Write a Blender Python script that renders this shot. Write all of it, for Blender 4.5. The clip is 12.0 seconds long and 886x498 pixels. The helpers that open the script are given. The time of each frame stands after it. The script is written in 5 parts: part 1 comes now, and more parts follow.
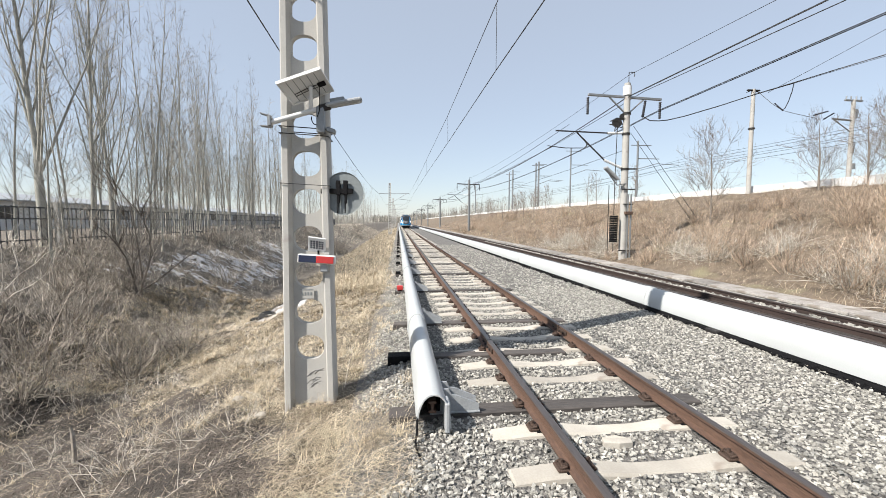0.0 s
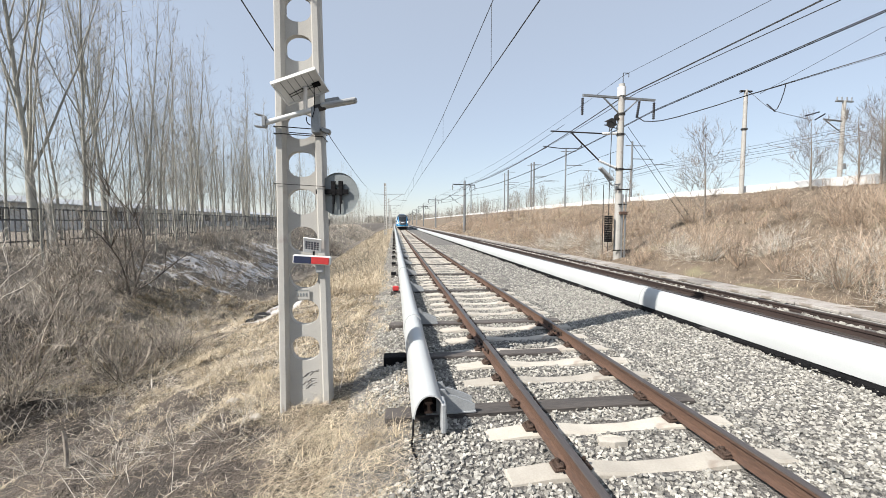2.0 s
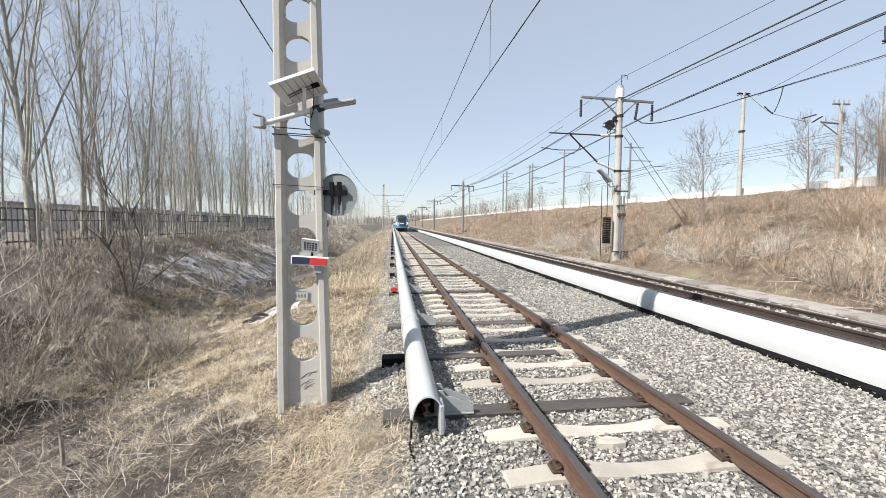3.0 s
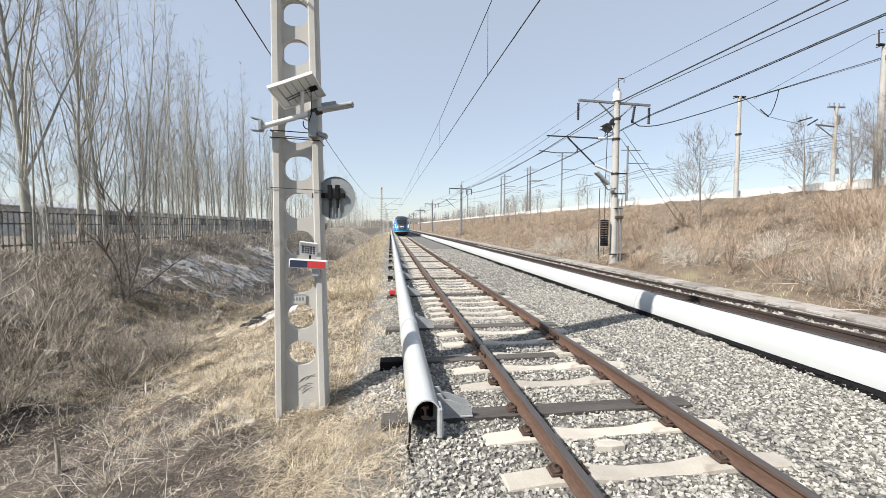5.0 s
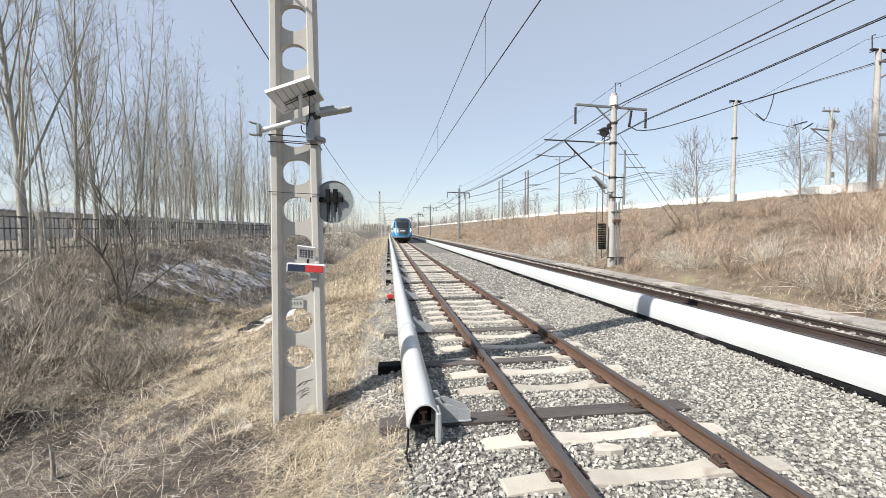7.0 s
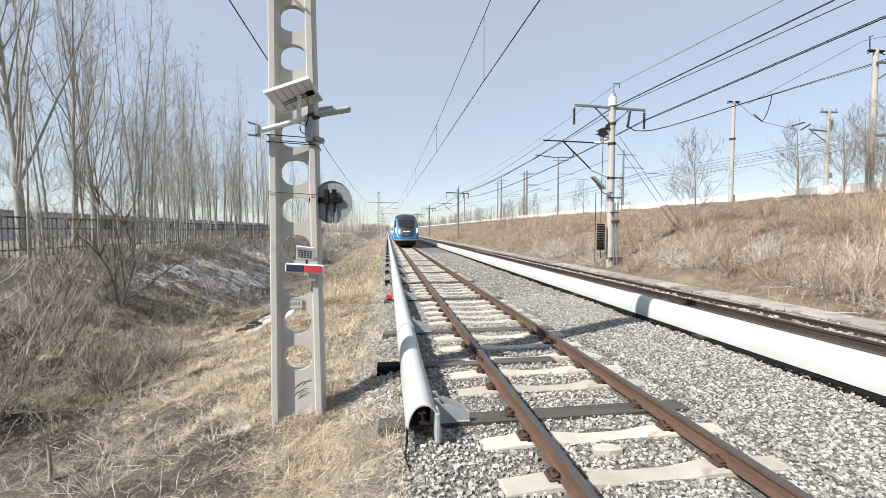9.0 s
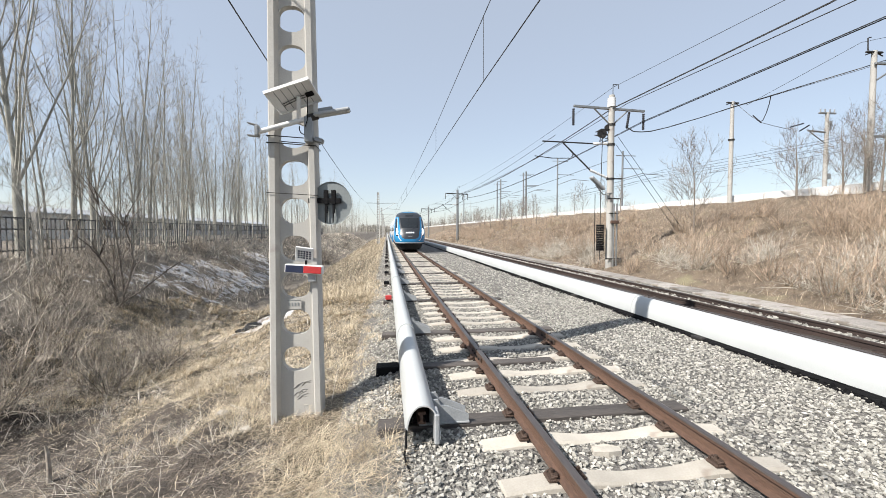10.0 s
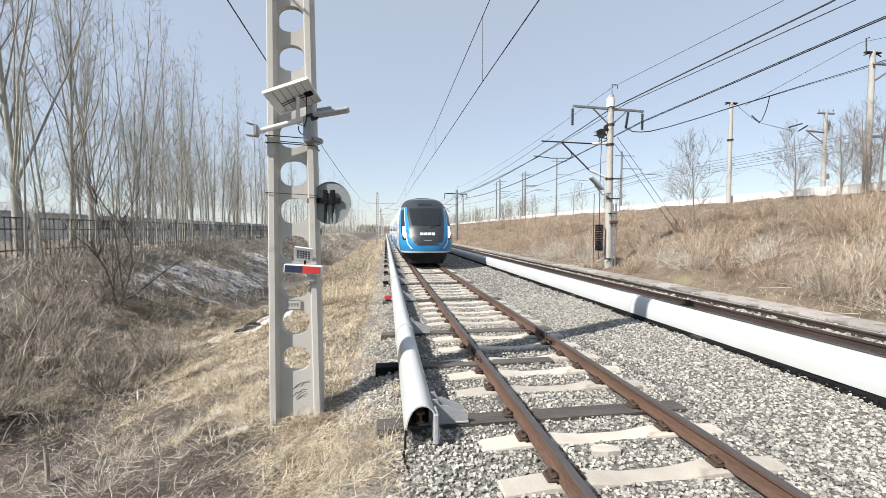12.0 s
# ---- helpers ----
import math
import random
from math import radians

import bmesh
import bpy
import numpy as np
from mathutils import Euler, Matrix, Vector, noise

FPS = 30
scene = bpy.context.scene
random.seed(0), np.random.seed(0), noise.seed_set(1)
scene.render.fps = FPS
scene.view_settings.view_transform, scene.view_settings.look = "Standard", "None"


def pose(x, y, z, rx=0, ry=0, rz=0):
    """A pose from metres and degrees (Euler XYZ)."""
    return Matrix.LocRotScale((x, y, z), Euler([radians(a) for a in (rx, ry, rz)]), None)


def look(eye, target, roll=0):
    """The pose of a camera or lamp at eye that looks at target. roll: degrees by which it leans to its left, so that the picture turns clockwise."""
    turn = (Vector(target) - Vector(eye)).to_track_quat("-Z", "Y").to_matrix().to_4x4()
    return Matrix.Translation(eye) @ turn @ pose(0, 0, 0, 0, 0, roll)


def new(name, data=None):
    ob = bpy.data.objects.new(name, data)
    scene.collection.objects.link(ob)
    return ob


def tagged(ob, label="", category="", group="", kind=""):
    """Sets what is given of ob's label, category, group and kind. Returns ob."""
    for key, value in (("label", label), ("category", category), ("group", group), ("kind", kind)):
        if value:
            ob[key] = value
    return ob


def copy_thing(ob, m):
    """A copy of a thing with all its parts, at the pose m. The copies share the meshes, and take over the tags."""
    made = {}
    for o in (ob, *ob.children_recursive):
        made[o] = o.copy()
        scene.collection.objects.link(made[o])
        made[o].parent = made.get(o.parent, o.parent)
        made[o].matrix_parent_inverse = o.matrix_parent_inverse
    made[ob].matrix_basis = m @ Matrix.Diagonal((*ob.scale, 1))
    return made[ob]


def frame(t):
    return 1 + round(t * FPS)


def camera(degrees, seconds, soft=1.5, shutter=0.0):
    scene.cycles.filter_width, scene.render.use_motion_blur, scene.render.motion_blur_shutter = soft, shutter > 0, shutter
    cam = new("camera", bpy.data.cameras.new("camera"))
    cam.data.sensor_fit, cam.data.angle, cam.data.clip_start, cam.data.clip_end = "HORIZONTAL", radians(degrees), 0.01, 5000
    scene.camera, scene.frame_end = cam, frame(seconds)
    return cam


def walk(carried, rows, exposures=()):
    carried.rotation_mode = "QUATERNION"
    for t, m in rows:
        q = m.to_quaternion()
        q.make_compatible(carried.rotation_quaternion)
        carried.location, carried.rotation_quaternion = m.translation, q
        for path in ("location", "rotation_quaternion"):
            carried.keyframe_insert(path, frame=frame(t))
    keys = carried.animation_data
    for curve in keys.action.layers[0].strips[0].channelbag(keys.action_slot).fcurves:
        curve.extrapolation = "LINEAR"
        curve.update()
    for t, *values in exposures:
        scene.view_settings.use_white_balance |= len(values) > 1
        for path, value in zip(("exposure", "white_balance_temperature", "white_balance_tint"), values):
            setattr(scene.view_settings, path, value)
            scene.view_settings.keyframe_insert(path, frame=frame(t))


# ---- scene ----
# ---------------------------------------------------------------- camera
cam = camera(95.5, 12.0, soft=0.5)
walk(cam, [
    (0.0, pose(0, 0, 2.05, 86.098, -0.120, -6.328)),
    (0.5, pose(0, 0, 2.05, 85.986, -0.064, -6.520)),
    (1.0, pose(0, 0, 2.05, 85.983, -0.006, -6.672)),
    (1.5, pose(0, 0, 2.05, 86.040, 0.023, -6.803)),
    (2.0, pose(0, 0, 2.05, 86.154, 0.007, -6.956)),
    (2.5, pose(0, 0, 2.05, 86.246, -0.051, -7.075)),
    (3.0, pose(0, 0, 2.05, 86.319, -0.135, -7.161)),
    (5.0, pose(0, 0, 2.05, 86.722, -0.025, -7.427)),
    (5.5, pose(0, 0, 2.05, 86.900, 0.058, -7.509)),
    (6.0, pose(0, 0, 2.05, 87.066, 0.038, -7.580)),
    (6.5, pose(0, 0, 2.05, 87.172, 0.049, -7.638)),
    (7.0, pose(0, 0, 2.05, 87.268, 0.066, -7.703)),
    (9.0, pose(0, 0, 2.05, 87.317, 0.056, -7.864)),
    (9.5, pose(0, 0, 2.05, 87.367, 0.063, -7.900)),
    (10.0, pose(0, 0, 2.05, 87.423, 0.035, -7.954)),
    (10.5, pose(0, 0, 2.05, 87.424, 0.034, -7.979)),
    (11.0, pose(0, 0, 2.05, 87.423, 0.043, -8.025)),
    (11.5, pose(0, 0, 2.05, 87.422, 0.035, -8.066)),
    (12.0, pose(0, 0, 2.05, 87.422, 0.035, -8.066)),
])

# ---------------------------------------------------------------- light
SUN_EL, SUN_TO = radians(43), Vector((0.90, 0.435, 0)).normalized()
world = bpy.data.worlds.new("world")
scene.world = world
world.use_nodes = True
wn = world.node_tree.nodes
sky = wn.new("ShaderNodeTexSky")
sky.sky_type, sky.sun_disc = "NISHITA", False
sky.sun_elevation = SUN_EL
sky.sun_rotation = math.atan2(-SUN_TO.x, -SUN_TO.y)
sky.air_density, sky.dust_density, sky.ozone_density = 1.0, 0.4, 1.5
wn["Background"].inputs["Strength"].default_value = 0.105
haze = wn.new("ShaderNodeMix")  # spring haze thins the blue all over the sky
haze.data_type = "RGBA"
haze.inputs[0].default_value = 0.61
haze.inputs[7].default_value = (3.68, 3.99, 4.46, 1)
world.node_tree.links.new(sky.outputs[0], haze.inputs[6])
world.node_tree.links.new(haze.outputs[2], wn["Background"].inputs[0])
sun = new("sun", bpy.data.lights.new("sun", "SUN"))
sun.data.energy, sun.data.angle, sun.data.color = 5.0, radians(0.5), (1.0, 0.95, 0.88)
sun.matrix_world = look(-SUN_TO * 50 * math.cos(SUN_EL) + Vector((0, 0, 50 * math.sin(SUN_EL))), (0, 0, 0))
scene.view_settings.exposure = 0.77


# ---------------------------------------------------------------- materials
SHADE = 0.82  # common factor of all base colours


def material(name, base, base2=None, scale=8.0, rough=0.8, metal=0.0, bump=0.0, fine=60.0, spot=None,
             spot_scale=2.0, spot_at=0.62, per_piece=0.0, streak=(1, 1, 1), by_object=False):
    """A surface with two scales of variation: broad patches from base to base2, fine grain with relief, and worn spots."""
    base, base2, spot = (tuple(c * SHADE for c in q) if q else None for q in (base, base2, spot))
    m = bpy.data.materials.new(name)
    m.use_nodes = True
    nt = m.node_tree
    n, l = nt.nodes, nt.links
    bsdf = n["Principled BSDF"]
    bsdf.inputs["Metallic"].default_value = metal
    co = n.new("ShaderNodeTexCoord")
    mp = n.new("ShaderNodeMapping")
    mp.inputs["Scale"].default_value = streak
    l.new(co.outputs["Object"], mp.inputs[0])
    big = n.new("ShaderNodeTexNoise")
    big.inputs["Scale"].default_value, big.inputs["Detail"].default_value = scale, 6
    small = n.new("ShaderNodeTexNoise")
    small.inputs["Scale"].default_value, small.inputs["Detail"].default_value = fine, 4
    for t in (big, small):
        l.new(mp.outputs[0], t.inputs["Vector"])
    ramp = n.new("ShaderNodeValToRGB")
    b2 = base2 or tuple(c * 0.72 for c in base)
    ramp.color_ramp.elements[0].position, ramp.color_ramp.elements[1].position = 0.33, 0.67
    ramp.color_ramp.elements[0].color, ramp.color_ramp.elements[1].color = (*b2, 1), (*base, 1)
    mixf = n.new("ShaderNodeMath")
    mixf.operation = "MULTIPLY_ADD"
    mixf.inputs[1].default_value, mixf.inputs[2].default_value = 0.45, 0.0
    l.new(small.outputs["Fac"], mixf.inputs[0])
    addf = n.new("ShaderNodeMath")
    addf.operation = "MULTIPLY_ADD"
    addf.inputs[1].default_value = 0.55
    l.new(big.outputs["Fac"], addf.inputs[0])
    l.new(mixf.outputs[0], addf.inputs[2])
    l.new(addf.outputs[0], ramp.inputs[0])
    colour = ramp.outputs[0]
    if spot:
        sp = n.new("ShaderNodeTexNoise")
        sp.inputs["Scale"].default_value, sp.inputs["Detail"].default_value = spot_scale, 8
        l.new(mp.outputs[0], sp.inputs["Vector"])
        sr = n.new("ShaderNodeMapRange")
        sr.inputs["From Min"].default_value, sr.inputs["From Max"].default_value = spot_at, spot_at + 0.08
        l.new(sp.outputs["Fac"], sr.inputs["Value"])
        mx = n.new("ShaderNodeMix")
        mx.data_type = "RGBA"
        mx.inputs[7].default_value = (*spot, 1)
        l.new(sr.outputs[0], mx.inputs[0])
        l.new(colour, mx.inputs[6])
        colour = mx.outputs[2]
    if per_piece:
        src = n.new("ShaderNodeObjectInfo" if by_object else "ShaderNodeNewGeometry")
        hv = n.new("ShaderNodeHueSaturation")
        mr = n.new("ShaderNodeMapRange")
        mr.inputs["To Min"].default_value, mr.inputs["To Max"].default_value = 1 - per_piece, 1 + per_piece
        l.new(src.outputs["Random" if by_object else "Random Per Island"], mr.inputs["Value"])
        l.new(mr.outputs[0], hv.inputs["Value"])
        l.new(colour, hv.inputs["Color"])
        colour = hv.outputs[0]
    l.new(colour, bsdf.inputs["Base Color"])
    rr = n.new("ShaderNodeMapRange")
    rr.inputs["To Min"].default_value, rr.inputs["To Max"].default_value = max(rough - 0.12, 0.03), min(rough + 0.12, 1)
    l.new(big.outputs["Fac"], rr.inputs["Value"])
    l.new(rr.outputs[0], bsdf.inputs["Roughness"])
    if bump:
        bp = n.new("ShaderNodeBump")
        bp.inputs["Strength"].default_value, bp.inputs["Distance"].default_value = min(bump, 1), 0.02 * max(bump, 1)
        l.new(small.outputs["Fac"], bp.inputs["Height"])
        l.new(bp.outputs[0], bsdf.inputs["Normal"])
    return m


def glowing(name, colour, strength):
    m = bpy.data.materials.new(name)
    m.use_nodes = True
    b = m.node_tree.nodes["Principled BSDF"]
    b.inputs["Base Color"].default_value = (*colour, 1)
    b.inputs["Emission Color"].default_value = (*colour, 1)
    b.inputs["Emission Strength"].default_value = strength
    return m


M_soil = material("dry_soil", (0.15, 0.122, 0.096), (0.038, 0.031, 0.025), 2.6, 0.95, 0, 4.0, 24, spot=(0.05, 0.041, 0.033), spot_scale=1.3, spot_at=0.52)
M_ballast = material("ballast_bed", (0.30, 0.285, 0.26), (0.06, 0.056, 0.052), 22, 0.9, 0, 3.0, 34)
M_stone = material("ballast_stone", (0.51, 0.49, 0.44), (0.30, 0.29, 0.26), 6, 0.9, 0, 0.5, 90, per_piece=0.42)
M_rail = material("rusty_rail", (0.19, 0.112, 0.077), (0.095, 0.06, 0.046), 3, 0.65, 0.25, 0.4, 70, streak=(1, 0.25, 1))
M_head = material("worn_rail_head", (0.22, 0.19, 0.175), (0.12, 0.10, 0.09), 3, 0.38, 0.75, 0.1, 50, streak=(1, 0.1, 1))
M_conc = material("sleeper_concrete", (0.54, 0.50, 0.435), (0.42, 0.385, 0.33), 4, 0.9, 0, 0.22, 60, spot=(0.36, 0.31, 0.26), spot_scale=3, spot_at=0.64, per_piece=0.14, by_object=True)
M_dark = material("dark_timber", (0.115, 0.10, 0.09), (0.05, 0.045, 0.042), 5, 0.75, 0, 0.6, 40, streak=(0.2, 1, 1), per_piece=0.25, by_object=True)
M_clip = material("rail_fastening", (0.11, 0.07, 0.052), (0.06, 0.04, 0.03), 20, 0.7, 0.3, 0.6, 90)
M_cover = material("white_cover", (0.53, 0.55, 0.55), (0.48, 0.495, 0.49), 1.5, 0.42, 0, 0.08, 50, spot=(0.40, 0.385, 0.36), spot_scale=7, spot_at=0.70)
M_bracket = material("grey_bracket", (0.42, 0.44, 0.45), (0.30, 0.31, 0.32), 6, 0.55, 0.1, 0.2, 60)
M_black = material("black_rubber", (0.012, 0.012, 0.013), (0.007, 0.007, 0.008), 6, 0.8, 0, 0.5, 40)
M_pole = material("pole_concrete", (0.53, 0.515, 0.48), (0.42, 0.405, 0.375), 2.5, 0.88, 0, 0.1, 70, spot=(0.40, 0.37, 0.34), spot_scale=3.2, spot_at=0.63)
M_mast = material("mast_concrete", (0.50, 0.485, 0.455), (0.36, 0.35, 0.325), 1.6, 0.9, 0, 0.3, 50, spot=(0.32, 0.29, 0.27), spot_scale=2.2, spot_at=0.6)
M_steel = material("galvanised_steel", (0.34, 0.35, 0.36), (0.24, 0.25, 0.25), 5, 0.5, 0.6, 0.15, 60)
M_iron = material("dark_iron", (0.055, 0.05, 0.048), (0.03, 0.028, 0.027), 6, 0.6, 0.5, 0.2, 60)
M_wire = material("weathered_wire", (0.075, 0.072, 0.07), (0.045, 0.043, 0.042), 3, 0.55, 0.5, 0, 40)
M_black.node_tree.nodes["Principled BSDF"].inputs["Specular IOR Level"].default_value = 0.12
M_porc = material("dark_porcelain", (0.03, 0.03, 0.036), (0.02, 0.02, 0.024), 4, 0.25, 0, 0, 40)
M_white = material("white_paint", (0.78, 0.78, 0.77), (0.70, 0.70, 0.69), 3, 0.5, 0, 0.05, 60)
M_tin = material("sign_back", (0.27, 0.295, 0.295), (0.20, 0.22, 0.225), 5, 0.55, 0.3, 0.1, 40, spot=(0.13, 0.14, 0.14), spot_scale=5, spot_at=0.62)
M_navy = material("navy_panel", (0.03, 0.04, 0.09), None, 6, 0.4)
M_red = material("red_panel", (0.62, 0.05, 0.05), None, 6, 0.4)
M_cell = material("solar_cell", (0.10, 0.11, 0.14), None, 6, 0.25)
M_bark = material("poplar_bark", (0.50, 0.485, 0.425), (0.19, 0.185, 0.16), 3, 0.9, 0, 0.6, 30, per_piece=0.2)
M_twig = material("bare_twigs", (0.50, 0.47, 0.41), (0.16, 0.15, 0.13), 1.2, 0.9, 0, 0, 20, per_piece=0.5)
M_shrub = material("shrub_twigs", (0.58, 0.51, 0.42), (0.13, 0.107, 0.088), 1.5, 0.9, 0, 0, 20, per_piece=0.6)
M_bush = material("brown_bush", (0.58, 0.455, 0.34), (0.25, 0.18, 0.13), 1.2, 0.9, 0, 0, 12, per_piece=0.55)
M_sapling = material("sapling_bark", (0.33, 0.285, 0.24), (0.15, 0.125, 0.103), 1.2, 0.9, 0, 0.3, 20, per_piece=0.35)
M_straw = material("dry_grass", (0.76, 0.655, 0.485), (0.33, 0.26, 0.175), 2.6, 0.85, 0, 0, 14, per_piece=0.6)
M_brush = material("dry_brush", (0.62, 0.50, 0.385), (0.36, 0.27, 0.195), 0.35, 0.9, 0, 0, 6, per_piece=0.45)
M_snow = material("old_snow", (0.62, 0.62, 0.63), (0.42, 0.405, 0.39), 5, 0.7, 0, 0.8, 20, spot=(0.25, 0.21, 0.175), spot_scale=3.5, spot_at=0.54)
M_fence = material("fence_steel", (0.10, 0.10, 0.105), (0.06, 0.06, 0.062), 4, 0.6, 0.4, 0, 40)
M_wall = material("rendered_wall", (0.72, 0.71, 0.69), (0.60, 0.59, 0.58), 0.6, 0.9, 0, 0.3, 20)
M_blue = material("train_blue_paint", (0.03, 0.255, 0.52), (0.026, 0.23, 0.47), 1.2, 0.22, 0, 0, 60)
M_pale = material("train_white_paint", (0.72, 0.76, 0.80), (0.66, 0.70, 0.74), 1.2, 0.25, 0, 0, 60)
M_roof = material("train_dark_roof", (0.035, 0.04, 0.048), (0.025, 0.028, 0.034), 1.2, 0.4, 0, 0, 60)
M_glass = material("train_glass", (0.02, 0.024, 0.028), (0.015, 0.018, 0.021), 1, 0.12, 0, 0, 10)
M_under = material("train_underframe", (0.012, 0.012, 0.012), (0.007, 0.007, 0.007), 3, 0.7, 0.2, 0.3, 40)
M_rail2 = material("dark_rail", (0.075, 0.05, 0.042), (0.035, 0.026, 0.023), 3, 0.7, 0.2, 0.4, 70, streak=(1, 0.25, 1))
M_lamp = glowing("train_headlight", (0.95, 0.97, 1.0), 1.1)


# ---------------------------------------------------------------- mesh tools
class Geo:
    """Collects points and faces of one mesh."""

    def __init__(self):
        self.v, self.f = [], []

    def add(self, verts, faces):
        k = len(self.v)
        self.v.extend([tuple(p) for p in verts])
        self.f.extend([tuple(i + k for i in q) for q in faces])
        return self

    def box(self, cx, cy, cz, sx, sy, sz, b=0.0, m=None):
        hx, hy, hz = sx / 2, sy / 2, sz / 2
        b = min(b, hx * 0.9, hy * 0.9, hz * 0.9)
        pts = []
        if b <= 0:
            pts = [(x * hx, y * hy, z * hz) for x in (-1, 1) for y in (-1, 1) for z in (-1, 1)]
            fs = [(0, 1, 3, 2), (4, 6, 7, 5), (0, 4, 5, 1), (2, 3, 7, 6), (0, 2, 6, 4), (1, 5, 7, 3)]
        else:
            bm = bmesh.new()
            bmesh.ops.create_cube(bm, size=1.0, matrix=Matrix.Diagonal((sx, sy, sz, 1)))
            bmesh.ops.bevel(bm, geom=list(bm.edges), offset=b, segments=1, affect="EDGES")
            bm.verts.index_update()
            pts = [v.co.copy() for v in bm.verts]
            fs = [tuple(v.index for v in q.verts) for q in bm.faces]
            bm.free()
        t = Matrix.Translation((cx, cy, cz)) @ (m or Matrix())
        return self.add([t @ Vector(p) for p in pts], fs)

    def tube(self, pts, r, n=8, caps=True):
        pts = [Vector(p) for p in pts]
        rs = r if isinstance(r, (list, tuple)) else [r] * len(pts)
        vs, fs = [], []
        for i, p in enumerate(pts):
            d = (pts[min(i + 1, len(pts) - 1)] - pts[max(i - 1, 0)]).normalized()
            s = d.cross(Vector((0, 0, 1)) if abs(d.z) < 0.9 else Vector((0, 1, 0))).normalized()
            u = s.cross(d)
            vs += [p + (s * math.cos(a) + u * math.sin(a)) * rs[i] for a in (2 * math.pi * k / n for k in range(n))]
        for i in range(len(pts) - 1):
            fs += [(i * n + k, i * n + (k + 1) % n, (i + 1) * n + (k + 1) % n, (i + 1) * n + k) for k in range(n)]
        if caps:
            fs += [tuple(range(n))[::-1], tuple((len(pts) - 1) * n + k for k in range(n))]
        return self.add(vs, fs)

    def loft(self, rings, closed=True, caps=True):
        n = len(rings[0])
        vs = [p for r in rings for p in r]
        fs = []
        m = n if closed else n - 1
        for i in range(len(rings) - 1):
            fs += [(i * n + k, i * n + (k + 1) % n, (i + 1) * n + (k + 1) % n, (i + 1) * n + k) for k in range(m)]
        if caps and closed:
            fs += [tuple(range(n))[::-1], tuple((len(rings) - 1) * n + k for k in range(n))]
        return self.add(vs, fs)

    def along_y(self, prof, y0, y1, steps=1):
        """A closed profile of (x, z) carried from y0 to y1."""
        return self.loft([[(x, y0 + (y1 - y0) * i / steps, z) for x, z in prof] for i in range(steps + 1)])

    def mesh(self, name, mat, smooth=False):
        me = bpy.data.meshes.new(name)
        me.from_pydata(self.v, [], self.f)
        bm = bmesh.new()
        bm.from_mesh(me)
        bmesh.ops.recalc_face_normals(bm, faces=bm.faces)
        bm.to_mesh(me)
        bm.free()
        if smooth:
            me.shade_smooth()
            me.set_sharp_from_angle(angle=radians(40))
        me.materials.append(mat)
        return me


def part(name, geo, mat, parent=None, label="", smooth=False):
    ob = new(name, geo.mesh(name, mat, smooth) if isinstance(geo, Geo) else geo)
    ob.parent = parent
    if label:
        ob["label"] = label
    return ob


def thing(name, label, category, at=(0, 0, 0), rz=0.0, group="", kind=""):
    ob = new(name)
    ob.empty_display_size = 0.2
    ob.matrix_basis = pose(*at, 0, 0, rz)
    return tagged(ob, label, category, group, kind)


def fast_mesh(name, verts, faces, mat):
    """One mesh out of arrays; all faces have the same number of corners."""
    me = bpy.data.meshes.new(name)
    verts, faces = np.asarray(verts, np.float32), np.asarray(faces, np.int32)
    k = faces.shape[1]
    me.vertices.add(len(verts))
    me.vertices.foreach_set("co", verts.ravel())
    me.loops.add(faces.size)
    me.loops.foreach_set("vertex_index", faces.ravel())
    me.polygons.add(len(faces))
    me.polygons.foreach_set("loop_start", np.arange(0, faces.size, k, dtype=np.int32))
    me.update(calc_edges=True)
    me.validate()
    me.shade_flat()
    me.materials.append(mat)
    return me


# ---------------------------------------------------------------- ground
CX = [-400, -60, -30, -14, -12.6, -11.2, -9, -7.2, -6.2, -5.2, -3.6, -2.2, -1.2, -0.6, 9.6, 10.4, 11.2, 14, 24, 26, 32, 60, 400]
CZ = [1.0, 1.0, 1.05, 1.1, 1.15, 0.75, -0.3, -1.2, -1.45, -1.4, -0.95, -0.52, -0.34, -0.30, -0.3, -0.12, 0.08, 0.95, 3.8, 4.15, 4.2, 3.8, 3.0]


def lumps(x, y):
    """Smooth uneven ground, the same wherever it is asked for."""
    return (0.5 * np.sin(0.9 * x + 1.3 * np.sin(0.43 * y)) * np.sin(0.71 * y + 0.8 * np.sin(0.6 * x))
            + 0.3 * np.sin(2.3 * x + 0.7 * y) * np.sin(1.9 * y - 0.8 * x) + 0.2 * np.sin(5.1 * x - 2.2 * y) * np.sin(4.3 * y + 1.7 * x))


def lattice(x, y, seed=0):
    """Smooth random heights from 0 to 1 on a unit lattice."""
    x, y = np.asarray(x, float), np.asarray(y, float)
    i, j = np.floor(x), np.floor(y)
    u, v = x - i, y - j
    u, v = u * u * (3 - 2 * u), v * v * (3 - 2 * v)

    def corner(a, b):
        q = np.sin(a * 127.1 + b * 311.7 + seed * 74.7) * 43758.5453
        return q - np.floor(q)
    return (corner(i, j) * (1 - u) + corner(i + 1, j) * u) * (1 - v) + (corner(i, j + 1) * (1 - u) + corner(i + 1, j + 1) * u) * v


def mottle(x, y, seed=0):
    """Three octaves of lattice heights, 0 to 1."""
    return (lattice(x, y, seed) + 0.5 * lattice(x * 2.1, y * 2.1, seed + 1) + 0.25 * lattice(x * 4.3, y * 4.3, seed + 2)) / 1.75


